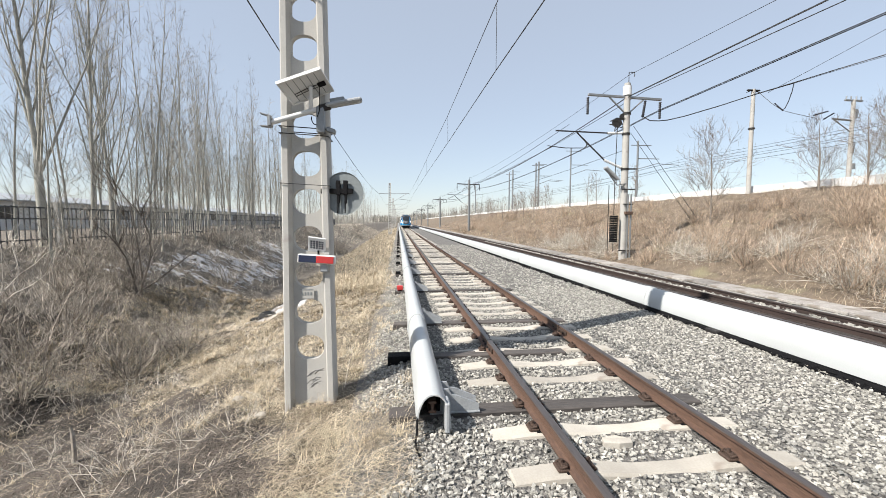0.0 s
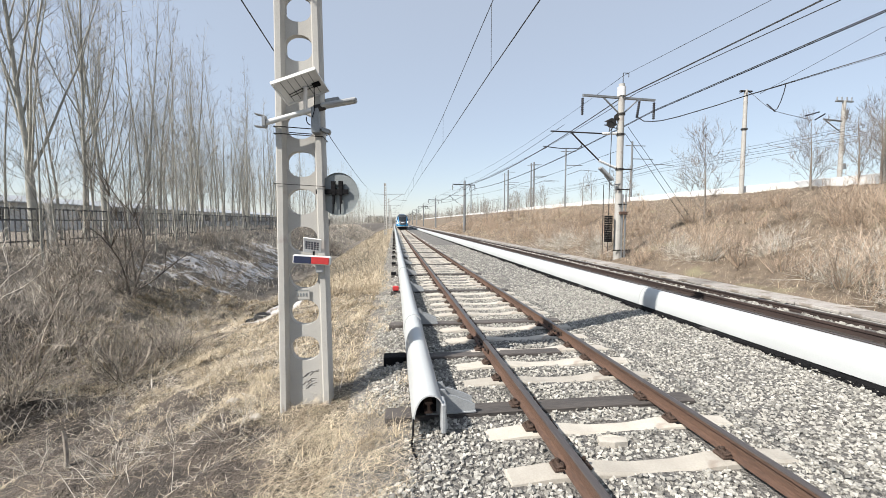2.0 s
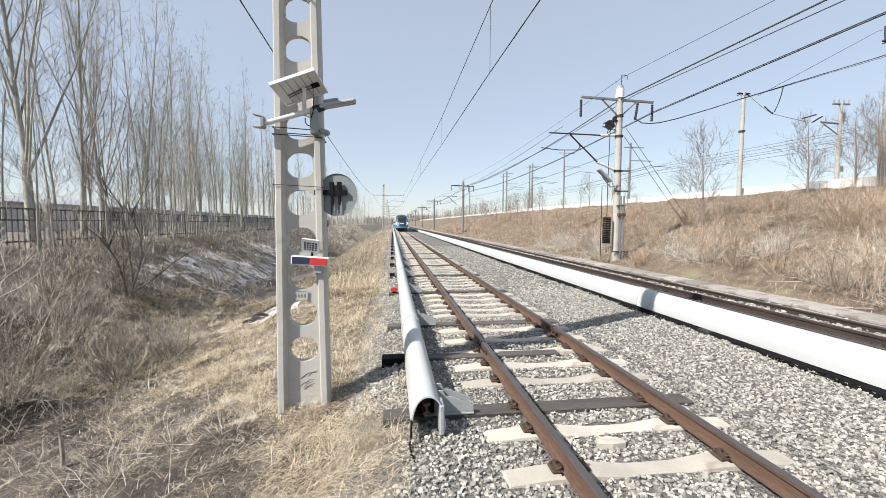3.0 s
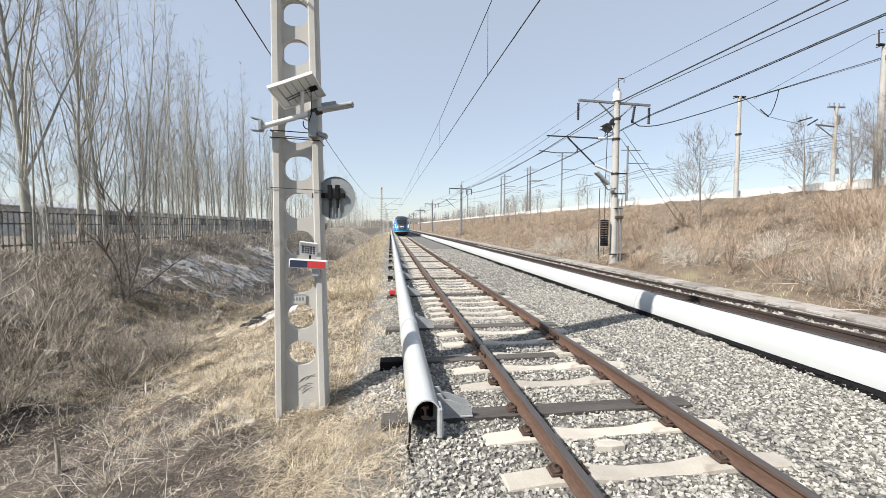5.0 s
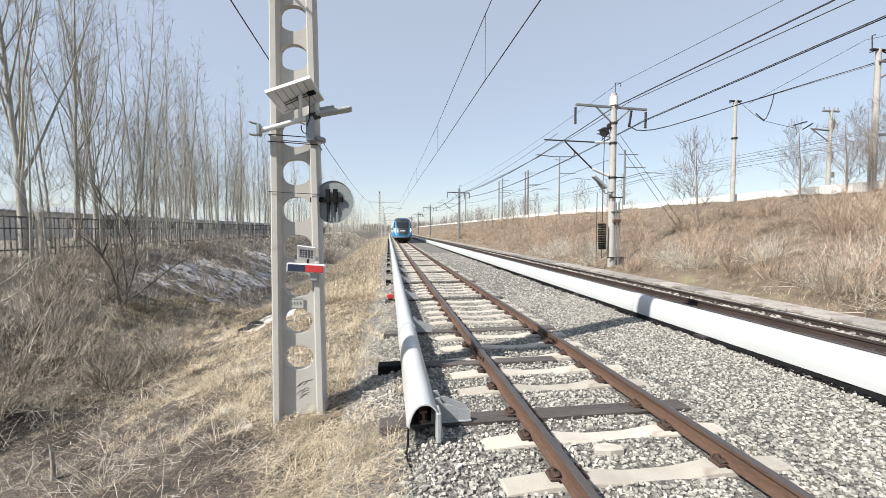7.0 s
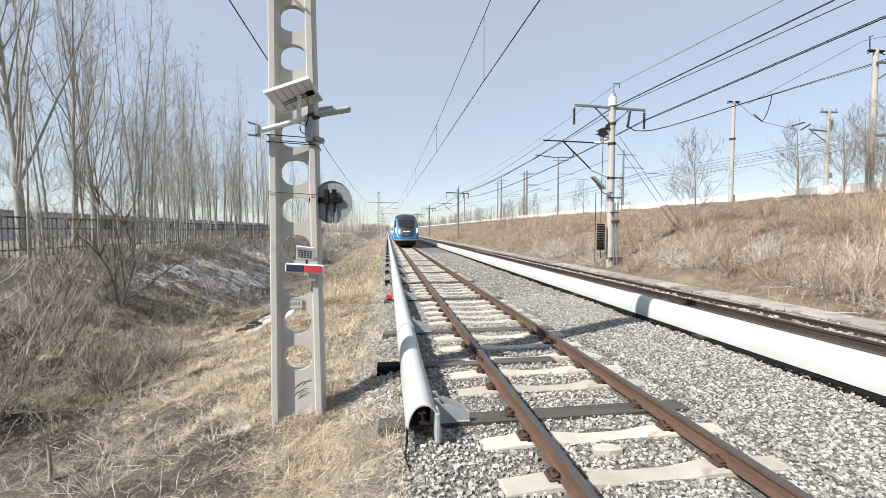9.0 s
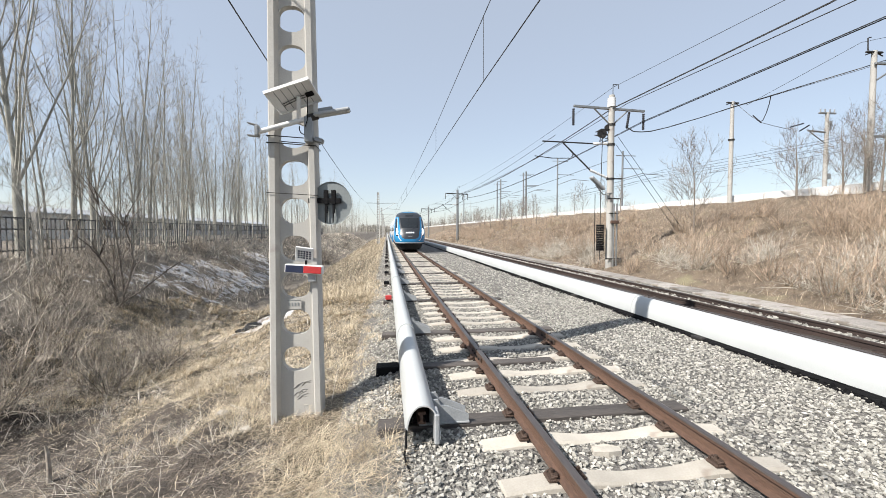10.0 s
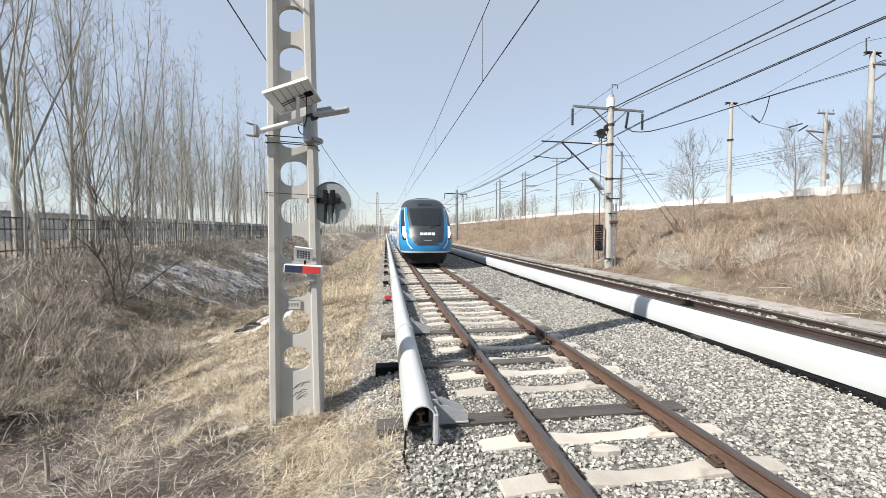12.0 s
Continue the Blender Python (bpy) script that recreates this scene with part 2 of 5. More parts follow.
def ground_z(x, y):
    x, y = np.asarray(x, float), np.asarray(y, float)
    z = np.interp(x, CX, CZ)
    rise = np.clip((y - 15) / 60, 0, 1) * 0.25
    z = z + np.clip((x - 14) / 10, 0, 1) * rise
    amp = np.where(x < -0.9, 0.13, np.where(x > 10.6, 0.2, 0.0)) * np.clip(np.minimum(np.abs(x + 0.9), np.abs(x - 10.6)), 0, 1)
    hummock = (mottle(x * 1.9, y * 1.9, 5) - 0.5) * np.clip((60 - y) / 20, 0, 1) * np.where(x < -0.9, 0.26, 0.3)
    return z + amp * lumps(x, y) + hummock * (amp > 0) * np.clip(np.minimum(np.abs(x + 0.9), np.abs(x - 10.6)), 0, 1)


def bare(x, y):
    """1 in the dark bare hollow on the near bank, 0 in the straw."""
    wob = 1.6 * (mottle(x * 0.9, y * 0.9, 21) - 0.5)
    return np.clip((-1.55 - 0.70 * (y - 4.5) + 2.0 * wob - x) / 0.7, 0, 1) * np.clip((8.9 + wob - y) / 0.6, 0, 1)


M_turf = material("matted_turf", (0.21, 0.172, 0.122), (0.055, 0.044, 0.033), 4.2, 0.95, 0, 4.0, 26)
M_bank = material("bank_turf", (0.27, 0.21, 0.15), (0.10, 0.075, 0.054), 2.6, 0.95, 0, 4.0, 17, spot=(0.25, 0.22, 0.135), spot_scale=0.5, spot_at=0.6)
M_slope = material("grey_slope_soil", (0.27, 0.235, 0.19), (0.11, 0.092, 0.073), 1.3, 0.95, 0, 3.0, 15, spot=(0.13, 0.107, 0.086), spot_scale=1.7, spot_at=0.56)


def build_ground():
    xs = np.unique(np.concatenate([np.linspace(-400, -40, 10), np.linspace(-40, -14, 14), np.linspace(-14, -0.6, 150),
                                   np.linspace(-0.6, 10.4, 6), np.linspace(10.4, 27, 90), np.linspace(27, 60, 10), np.linspace(60, 400, 8)]))
    ys = np.unique(np.concatenate([np.linspace(-60, -2, 10), np.linspace(-2, 20, 220), np.linspace(20, 40, 80), np.linspace(40, 120, 60), np.linspace(120, 1500, 25)]))
    gx, gy = np.meshgrid(xs, ys)
    v = np.stack([gx, gy, ground_z(gx, gy)], -1).reshape(-1, 3)
    a = (np.arange(len(ys) - 1)[:, None] * len(xs) + np.arange(len(xs) - 1)[None]).ravel()
    f = np.stack([a, a + 1, a + 1 + len(xs), a + len(xs)], -1)
    me = fast_mesh("ground", v, f, M_soil)
    me.shade_smooth()
    for m in (M_turf, M_bank, M_slope):
        me.materials.append(m)
    mid = v[f].mean(1)
    cover = np.where(mid[:, 0] > 5, 2, np.where(mid[:, 0] < -5.4 - 0.3 * np.clip(10 - mid[:, 1], 0, 9) + 0.6 * lumps(mid[:, 0], mid[:, 1]), np.where(mid[:, 1] < 11.5 + lumps(mid[:, 0], mid[:, 1] + 9), 0, 3), np.where(bare(mid[:, 0], mid[:, 1]) > 0.4, 0, 1)))
    me.polygons.foreach_set("material_index", cover.astype(np.int32))
    tagged(new("ground", me), "brown dry soil of the railway ditch and banks", "ground", kind="structure")


build_ground()

# ---------------------------------------------------------------- ballast
BX = [-0.75, -0.35, 0.05, 0.5, 5.3, 5.75, 6.1, 6.6, 8.2, 8.35, 9.5, 9.75]
BZ = [-0.36, -0.19, -0.07, -0.05, -0.05, -0.07, -0.08, -0.07, -0.05, 0.03, 0.03, -0.30]


def ballast_z(x, y):
    return np.interp(x, BX, BZ) + 0.012 * lumps(np.asarray(x) * 2.0, np.asarray(y) * 2.0)


def build_ballast():
    xs = np.unique(np.concatenate([np.linspace(-0.75, 9.75, 64), BX]))
    ys = np.unique(np.concatenate([np.linspace(-15, 30, 150), np.linspace(30, 900, 120)]))
    gx, gy = np.meshgrid(xs, ys)
    v = np.stack([gx, gy, ballast_z(gx, gy)], -1).reshape(-1, 3)
    a = (np.arange(len(ys) - 1)[:, None] * len(xs) + np.arange(len(xs) - 1)[None]).ravel()
    f = np.stack([a, a + 1, a + 1 + len(xs), a + len(xs)], -1)
    tagged(new("ballast_bed", fast_mesh("ballast_bed", v, f, M_ballast)), "grey crushed stone ballast bed under two tracks", "ballast", kind="structure")


build_ballast()
TRACK1, TRACK2 = 2.19, 8.15
RAIL_FAR = 700.0


def build_rails():
    foot = [(-0.066, 0), (0.066, 0), (0.066, 0.012), (0.012, 0.028), (0.009, 0.105), (0.035, 0.118), (0.036, 0.140),
            (-0.036, 0.140), (-0.035, 0.118), (-0.009, 0.105), (-0.012, 0.028), (-0.066, 0.012)]
    head = [(-0.036, 0.1402), (0.036, 0.1402), (0.035, 0.148), (0.022, 0.153), (-0.022, 0.153), (-0.035, 0.148)]
    for c in (TRACK1, TRACK2):
        for s in (-0.7535, 0.7535):
            r = thing("rail", "rust-brown steel rail with a worn head", "rail", (c + s, 0, 0.012), group="rails", kind="structure")
            part("rail_web", Geo().along_y(foot, -15, RAIL_FAR), M_rail if c == TRACK1 else M_rail2, r)
            part("rail_head", Geo().along_y(head, -15, RAIL_FAR), M_head, r, "dull worn steel running surface")


build_rails()


# ---------------------------------------------------------------- sleepers and fastenings
def build_sleepers():
    def sleeper_rings():
        rings = []
        for x in (-1.3, -1.28, -0.95, -0.55, -0.2, 0.2, 0.55, 0.95, 1.28, 1.3):
            a = abs(x)
            top = -0.035 + 0.035 * min(1, max(0, (a - 0.2) / 0.35)) - (0.012 if a > 1.29 else 0) - 0.03 * max(0, (a - 1.0) / 0.3)
            h = 0.105 if a > 0.3 else 0.095
            rings.append([(x, -h - 0.035, -0.22), (x, h + 0.035, -0.22), (x, h, top - 0.02), (x, h - 0.02, top), (x, -h + 0.02, top), (x, -h, top - 0.02)])
        return rings

    def clip():
        g = Geo()
        g.box(0, 0, 0.015, 0.10, 0.13, 0.03, 0.008)
        g.box(-0.015, 0, 0.04, 0.06, 0.09, 0.03, 0.008)
        g.tube([(0.0, 0, 0.03), (0.0, 0, 0.085)], 0.016, 6)
        g.tube([(0.03, -0.05, 0.035), (-0.02, -0.06, 0.05), (-0.045, 0, 0.04), (-0.02, 0.06, 0.05), (0.03, 0.05, 0.035)], 0.009, 5)
        return g

    clip_mesh = clip().mesh("rail_clip", M_clip)
    pad_mesh = Geo().box(0, 0, 0.006, 0.19, 0.17, 0.012).mesh("rail_pad", M_black)

    def fit_clips(parent):
        for s in (-0.7535, 0.7535):
            part("rail_pad", pad_mesh, None, parent).location = (s, 0, 0)
            for d in (-1, 1):
                c = part("rail_clip", clip_mesh, None, parent)
                c.matrix_basis = pose(s + d * 0.115, 0, 0.0, 0, 0, 0 if d > 0 else 180)

    g = Geo().loft(sleeper_rings())
    conc = thing("concrete_sleeper", "weathered pale concrete sleeper bedded in the ballast", "sleeper", (TRACK1, 3.7, 0), group="concrete sleepers")
    part("beam", g, M_conc, conc)
    fit_clips(conc)
    timber = thing("long_sleeper", "dark timber sleeper, longer on the third rail side", "sleeper", (TRACK1, 4.25, 0), group="long dark sleepers")
    gt = Geo().box(-0.52, 0, -0.09, 3.56, 0.23, 0.18, 0.012)
    part("beam", gt, M_dark, timber)
    fit_clips(timber)
    rnd = random.Random(5)
    for j in range(-3, 16):
        y0 = 4.25 + 3.82 * j
        if j:
            copy_thing(timber, pose(TRACK1, y0, 0))
        for k in range(1, 6):
            y = y0 + 3.82 * k / 6 + (0, 0.13, 0.08, 0.05, 0.10, 0.13)[k]
            copy_thing(conc, pose(TRACK1 + rnd.uniform(-0.015, 0.015), y, rnd.uniform(-0.008, 0.006), 0, 0, rnd.uniform(-0.7, 0.7)))
    conc.matrix_basis = pose(TRACK1, -7.85, 0)
    # farther along the line, and the second track
    far = Geo()
    for i in range(400):
        far.box(TRACK1, 65.5 + 0.637 * i, -0.07, 2.6, 0.24, 0.14)
    tagged(part("far_sleepers", far, M_conc), "row of pale concrete sleepers far along the track", "sleepers", kind="stuff")
    # added dark board: the pole's shadow over the sleepers, put in as a shape
    plank = thing("drain_plank", "dark grey plank standing in for the pole's shadow across the sleepers", "plank", (0, 6.08, 0))
    part("board", Geo().box(1.25, 0, -0.045, 2.75, 0.20, 0.09, 0.01), M_dark, plank)
    part("end_block", Geo().box(0.0, 0, -0.08, 0.34, 0.24, 0.2, 0.012), M_black, plank, "black block under the plank's end")


# near-black tone puts the shadows beside the second track's rails into the stone
M_shade_bed = material("shade_dark_ballast", (0.085, 0.072, 0.064), (0.03, 0.026, 0.023), 5, 0.85, 0, 2.5, 30, streak=(1, 0.3, 1))
build_sleepers()


def build_second_bed():
    """Rust-stained stone heaped between and beside the rails of the second track, coloured dark for their shade."""
    xs, ys = np.linspace(6.6, 8.36, 24), np.linspace(-12, 260, 500)
    gx, gy = np.meshgrid(xs, ys)
    z = 0.02 - 0.16 * np.clip(np.abs(gx - TRACK2) - 1.3, 0, 0.3) + 0.03 * lumps(gx * 5, gy * 4)
    v = np.stack([gx, gy, z], -1).reshape(-1, 3)
    a = (np.arange(len(ys) - 1)[:, None] * len(xs) + np.arange(len(xs) - 1)[None]).ravel()
    f = np.stack([a, a + 1, a + 1 + len(xs), a + len(xs)], -1)
    tagged(new("stained_ballast", fast_mesh("stained_ballast", v, f, M_shade_bed)), "rust-stained ballast of the second track, darkened for shade between the rails", "ballast", kind="structure")


build_second_bed()


def build_guard_rail():
    """Inner rail of the second track, and an insulated joint in each near rail."""
    g = [(-0.05, 0), (0.05, 0), (0.05, 0.012), (0.012, 0.025), (0.012, 0.11), (0.033, 0.12), (0.033, 0.16), (-0.033, 0.16), (-0.033, 0.12), (-0.012, 0.11), (-0.012, 0.025), (-0.05, 0.012)]
    r = thing("guard_rail", "dark brown inner guard rail of the second track", "rail", (8.12, 0, 0.01), group="rails", kind="structure")
    part("web", Geo().along_y(g, -12, 300), M_rail2, r)
    for x, y in ((TRACK1 - 0.7535, 6.2), (TRACK1 + 0.7535, 6.98)):
        j = thing("rail_joint", "bolted insulated joint in a rusty rail", "rail joint", (x, y, 0.012), group="rail joints")
        part("end_post", Geo().box(0, 0, 0.078, 0.076, 0.012, 0.156), M_black, j, "black insulating layer")
        for s in (-1, 1):
            fp = part("fishplate", Geo().box(s * 0.026, 0, 0.068, 0.024, 0.62, 0.075, 0.008), M_clip, j)
            for k in (-0.22, -0.08, 0.08, 0.22):
                part("bolt", Geo().tube([(s * 0.036, k, 0.068), (s * 0.062, k, 0.068)], 0.016, 6), M_iron, fp)


build_guard_rail()


# ---------------------------------------------------------------- third rails and their covers
def hood(half, low, high, wall=0.008, bulge=2.25):
    """Outline of an open hood: outer curve one way, inner curve back."""
    out = []
    for k in range(17):
        a = math.pi * k / 16
        c, s = math.cos(a), math.sin(a)
        out.append((half * math.copysign(abs(c) ** (2 / bulge), c), low + (high - low) * abs(s) ** (2 / bulge)))
    inn = [(x * (half - wall) / half, low + (z - low) * (high - wall - low) / (high - low)) for x, z in reversed(out)]
    return out + inn


def build_third_rails():
    seg = 7.7
    # beside the near track
    prof = hood(0.165, 0.03, 0.37)
    n_near, first_cover = 12, None
    for i in range(n_near):
        y0, y1 = (3.78 if i == 0 else 7.35 + seg * (i - 1)), 7.35 + seg * i
        c = thing("third_rail_cover", "white plastic hood over the third rail, long and rounded", "rail cover", (0.335, 0, 0), group="covers of the near third rail")
        first_cover = c if i == 0 else first_cover
        part("hood", Geo().along_y(prof, y0 + 0.004, y1 - 0.004, 1), M_cover, c, smooth=True)
        part("collar", Geo().along_y(hood(0.178, 0.04, 0.386, 0.016), y1 - 0.16, y1 + 0.16), M_cover, c, "white joint sleeve", smooth=True)
    part("end_flap", Geo().box(0.135, 3.86, 0.135, 0.05, 0.2, 0.3, 0.012), M_bracket, first_cover, "grey flap hanging inside the open end")
    part("end_lip", Geo().along_y(hood(0.172, 0.03, 0.378, 0.014, 2.25), 3.775, 3.81), M_cover, first_cover, smooth=True)
    far = Geo().along_y(prof, 7.35 + seg * (n_near - 1), 600)
    tagged(part("far_rail_cover", far, M_cover, smooth=True), "white hood of the third rail far along the track", "rail cover").location.x = 0.335
    tr = thing("third_rail", "steel conductor rail under the white hood", "conductor rail", (0.335, 0, 0))
    part("conductor", Geo().along_y([(-0.04, 0.11), (0.04, 0.11), (0.04, 0.13), (0.012, 0.14), (0.012, 0.2), (0.04, 0.21), (0.04, 0.23), (-0.04, 0.23), (-0.04, 0.21), (-0.012, 0.2), (-0.012, 0.14), (-0.04, 0.13)], 3.95, 600), M_rail, tr)
    # a bracket on each long sleeper
    first = thing("third_rail_bracket", "grey moulded bracket holding the third rail on a sleeper", "bracket", (0.335, 4.25, 0), group="third rail brackets")
    web = Geo()
    out = [(0.10, 0.004), (0.52, 0.004), (0.52, 0.09), (0.46, 0.12), (0.30, 0.19), (0.22, 0.21), (0.19, 0.27), (0.10, 0.27)]
    web.loft([[(x, -0.11, z) for x, z in out], [(x, -0.085, z) for x, z in out]])
    web.loft([[(x, 0.085, z) for x, z in out], [(x, 0.11, z) for x, z in out]])
    part("cheek", web, M_bracket, first)
    part("base_plate", Geo().box(0.26, 0, 0.012, 0.54, 0.24, 0.02, 0.004), M_bracket, first)
    part("seat_block", Geo().box(0.02, 0, 0.06, 0.2, 0.16, 0.1, 0.01), M_black, first)
    for j in range(1, 24):
        copy_thing(first, pose(0.335, 4.25 + 3.82 * j, 0))
    # cable at the open end
    cab = thing("hanging_cable", "short black cable hanging at the hood's open end", "cable")
    part("cable", Geo().tube([(0.175, 3.79, 0.16), (0.165, 3.72, 0.02), (0.15, 3.68, -0.03), (0.16, 3.55, -0.055), (0.2, 3.42, -0.06)], 0.011, 6), M_black, cab, smooth=True)
    red = thing("red_lamp", "small red marker box beside the white hood", "marker", (0.04, 11.85, 0))
    part("case", Geo().box(0, 0, 0.10, 0.18, 0.14, 0.13, 0.02), M_red, red)
    part("foot", Geo().box(0, 0, 0.02, 0.12, 0.1, 0.05, 0.01), M_black, red)
    # props at the sleeper ends
    prop = thing("sleeper_end_block", "black block on a sleeper end beside the hood", "block", (-0.02, 15.7, 0), group="sleeper end blocks")
    part("block", Geo().box(0, 0, 0.05, 0.2, 0.2, 0.11, 0.015), M_black, prop)
    for j in range(4, 22):
        copy_thing(prop, pose(-0.02, 4.25 + 3.82 * j, 0))
    # beside the second track
    prof2 = hood(0.225, 0.015, 0.43)
    edges = [-11.6, -1.2, 9.35, 19.8, 30.3, 40.8, 51.3, 61.8, 72.3]
    for y0, y1 in zip(edges, edges[1:]):
        c = thing("third_rail_cover", "broad white plastic hood over the second track's third rail", "rail cover", (6.245, 0, 0), group="covers of the far third rail")
        part("hood", Geo().along_y(prof2, y0 + 0.004, y1 - 0.004), M_cover, c, smooth=True)
        part("collar", Geo().along_y(hood(0.236, 0.03, 0.443, 0.016), y1 - 0.13, y1 + 0.13), M_cover, c, "white joint sleeve", smooth=True)
    far = Geo().along_y(prof2, 72.3, 600)
    tagged(part("far_rail_cover", far, M_cover, smooth=True), "white hood of the second third rail in the distance", "rail cover").location.x = 6.245
    rn = random.Random(3)
    for k in range(3):
        pts = [(6.0 + 0.03 * k + rn.uniform(-0.025, 0.025), -8 + 0.9 * i, -0.055 + 0.02 * (k % 2) + rn.uniform(-0.015, 0.02)) for i in range(95)]
        cb = thing("black_cable", "thick black cable lying on ballast under the white hood", "cable", group="trackside cables")
        part("sheath", Geo().tube(pts, 0.038, 6), M_black, cb, smooth=True)
    skirt = thing("rubber_skirt", "black rubber skirt under the broad white hood", "skirt")
    part("strip", Geo().along_y([(6.075, -0.13), (6.10, -0.13), (6.095, 0.05), (6.08, 0.05)], -11, 300), M_black, skirt)
    blk = thing("hood_support", "dark block supporting the broad white hood", "support", (5.98, 6.95, -0.06), group="hood supports")
    part("block", Geo().box(0, 0, 0, 0.16, 0.28, 0.14, 0.02), M_iron, blk)
    for j in (-1, 1, 2, 3, 4, 5, 6):
        copy_thing(blk, pose(5.98, 6.95 + 5.2 * j, -0.06))


build_third_rails()


def build_trough():
    """Concrete cable trough along the second track: lids one by one, joined beyond."""
    tr = tagged(new("cable_trough"), "grey concrete cable trough with separate lids", "trough", kind="structure")
    part("side", Geo().box(9.62, 100, -0.1, 0.06, 330, 0.3), M_mast, tr)
    part("side", Geo().box(10.3, 100, -0.1, 0.06, 330, 0.3), M_mast, tr)
    me = Geo().box(0, 0, 0, 0.78, 0.98, 0.07, 0.012).mesh("trough_lid", M_trough)
    rn = random.Random(8)
    for i in range(70):
        o = part("trough_lid", me, None, tr)
        o.matrix_basis = pose(9.96 + rn.uniform(-0.02, 0.02), 2 + i, 0.085 + rn.uniform(-0.01, 0.01), rn.uniform(-0.5, 0.5), rn.uniform(-1, 1), rn.uniform(-0.6, 0.6))
    rest = Geo()
    for i in range(190):
        rest.box(9.96, 72 + i, 0.085, 0.78, 0.97, 0.07)
    part("far_lids", rest, M_trough, tr)["kind"] = "stuff"


M_trough = material("trough_concrete", (0.43, 0.40, 0.365), (0.25, 0.23, 0.21), 5, 0.9, 0, 1.2, 30, spot=(0.22, 0.19, 0.16), spot_scale=2.2, spot_at=0.55, per_piece=0.25, by_object=True)
build_trough()


# ---------------------------------------------------------------- concrete pole with round openings
def pole_width(z):
    return 0.60 - 0.021 * z


def build_pole_mesh(z0, z1, first=0.49, pitch=0.4505, depth=0.27):
    """H-shaped shaft: two flanges and a recessed web with openings."""
    g = Geo()
    fl, web = 0.075, 0.045
    for s in (-1, 1):
        rings = []
        for z in (z0, z1):
            w = pole_width(z) / 2
            d = depth / 2
            a, b = s * w, s * (w - fl)
            c = s * (w - fl - 0.03)
            rings.append([(a, -d + 0.02, z), (a - s * 0.015, -d, z), (b, -d, z), (c, -web, z), (c, web, z), (b, d, z), (a - s * 0.015, d, z), (a, d - 0.02, z)])
        g.loft(rings)
    n = 28
    z = first - pitch / 2
    g.box(0, 0, (z0 + z) / 2, pole_width(z) - 2 * fl - 0.03, 2 * web, z - z0)
    while z + pitch < z1:
        zc = z + pitch / 2
        hw = pole_width(zc) / 2 - fl - 0.012
        rx, rz = min(hw * 0.93, 0.17), 0.152
        outer, inner = [], []
        turns = [2 * math.pi * (k + 0.5) / n for k in range(n)]
        corner = math.atan2(pitch / 2, hw)
        for q in (corner, math.pi - corner, math.pi + corner, 2 * math.pi - corner):
            turns[min(range(n), key=lambda i: abs(turns[i] - q))] = q
        for a in turns:
            c, s = math.cos(a), math.sin(a)
            inner.append((rx * math.copysign(abs(c) ** 0.86, c), zc + rz * math.copysign(abs(s) ** 0.86, s)))
            k2 = max(abs(c) / hw, abs(s) / (pitch / 2))
            outer.append((c / k2, zc + s / k2))
        for y, flip in ((-web, 0), (web, 1)):
            vs = [(x, y, q) for x, q in outer] + [(x, y, q) for x, q in inner]
            g.add(vs, [(k, (k + 1) % n, n + (k + 1) % n, n + k) for k in range(n)])
        vs = [(x, -web, q) for x, q in inner] + [(x, web, q) for x, q in inner]
        g.add(vs, [(k, (k + 1) % n, n + (k + 1) % n, n + k) for k in range(n)])
        z += pitch
    g.box(0, 0, (z + z1) / 2, pole_width(z1) - 2 * fl - 0.03, 2 * web, max(z1 - z, 0.02))
    return g


PX, PY = -1.095, 5.10
BIG = 1.05  # the pole and its fittings are this much larger and farther than first laid out


def enlarge(ob):
    eye = Vector((0, 0, 2.05))
    ob.location = eye + (ob.location - eye) * BIG
    ob.scale = (BIG, BIG, BIG)


def build_near_pole():
    p = thing("concrete_pole", "pale concrete line pole with a ladder of round openings", "pole", (PX, PY, 0), rz=-1.0)
    part("shaft", build_pole_mesh(-1.2, 9.4), M_pole, p, smooth=True)
    plate = part("number_plate", Geo().box(-0.02, -0.062, 1.165, 0.17, 0.006, 0.12), M_pole, p, "faded stencilled plate")
    bars = Geo()
    for k in range(4):
        bars.box(-0.075 + 0.035 * k, -0.067, 1.165, 0.016, 0.004, 0.04)
    bars.box(-0.02, -0.067, 1.215, 0.15, 0.004, 0.006)
    part("faded_marks", bars, M_tin, plate)
    # scratches at the foot
    rn = random.Random(2)
    sc = Geo()
    for k in range(9):
        x, z = rn.uniform(0.0, 0.1), rn.uniform(-0.05, 0.2)
        sc.tube([(x - 0.05, -0.047, z - 0.04), (x, -0.047, z + 0.01), (x + 0.06, -0.047, z + 0.05 * rn.random())], 0.0018, 4)
    part("scribble", sc, M_iron, p, "dark scribbled strokes")
    # steel bands
    for z, w in ((2.47, 0.004), (3.13, 0.006), (3.05, 0.006)):
        b = Geo()
        hw = pole_width(z) / 2 + 0.012
        b.tube([(-hw, -0.15, z + 0.03), (hw, -0.15, z), (hw, 0.15, z), (-hw, 0.15, z + 0.03), (-hw, -0.15, z + 0.03)], w, 5)
        part("steel_band", b, M_iron, p, "thin dark wire band")
    enlarge(p)


build_near_pole()


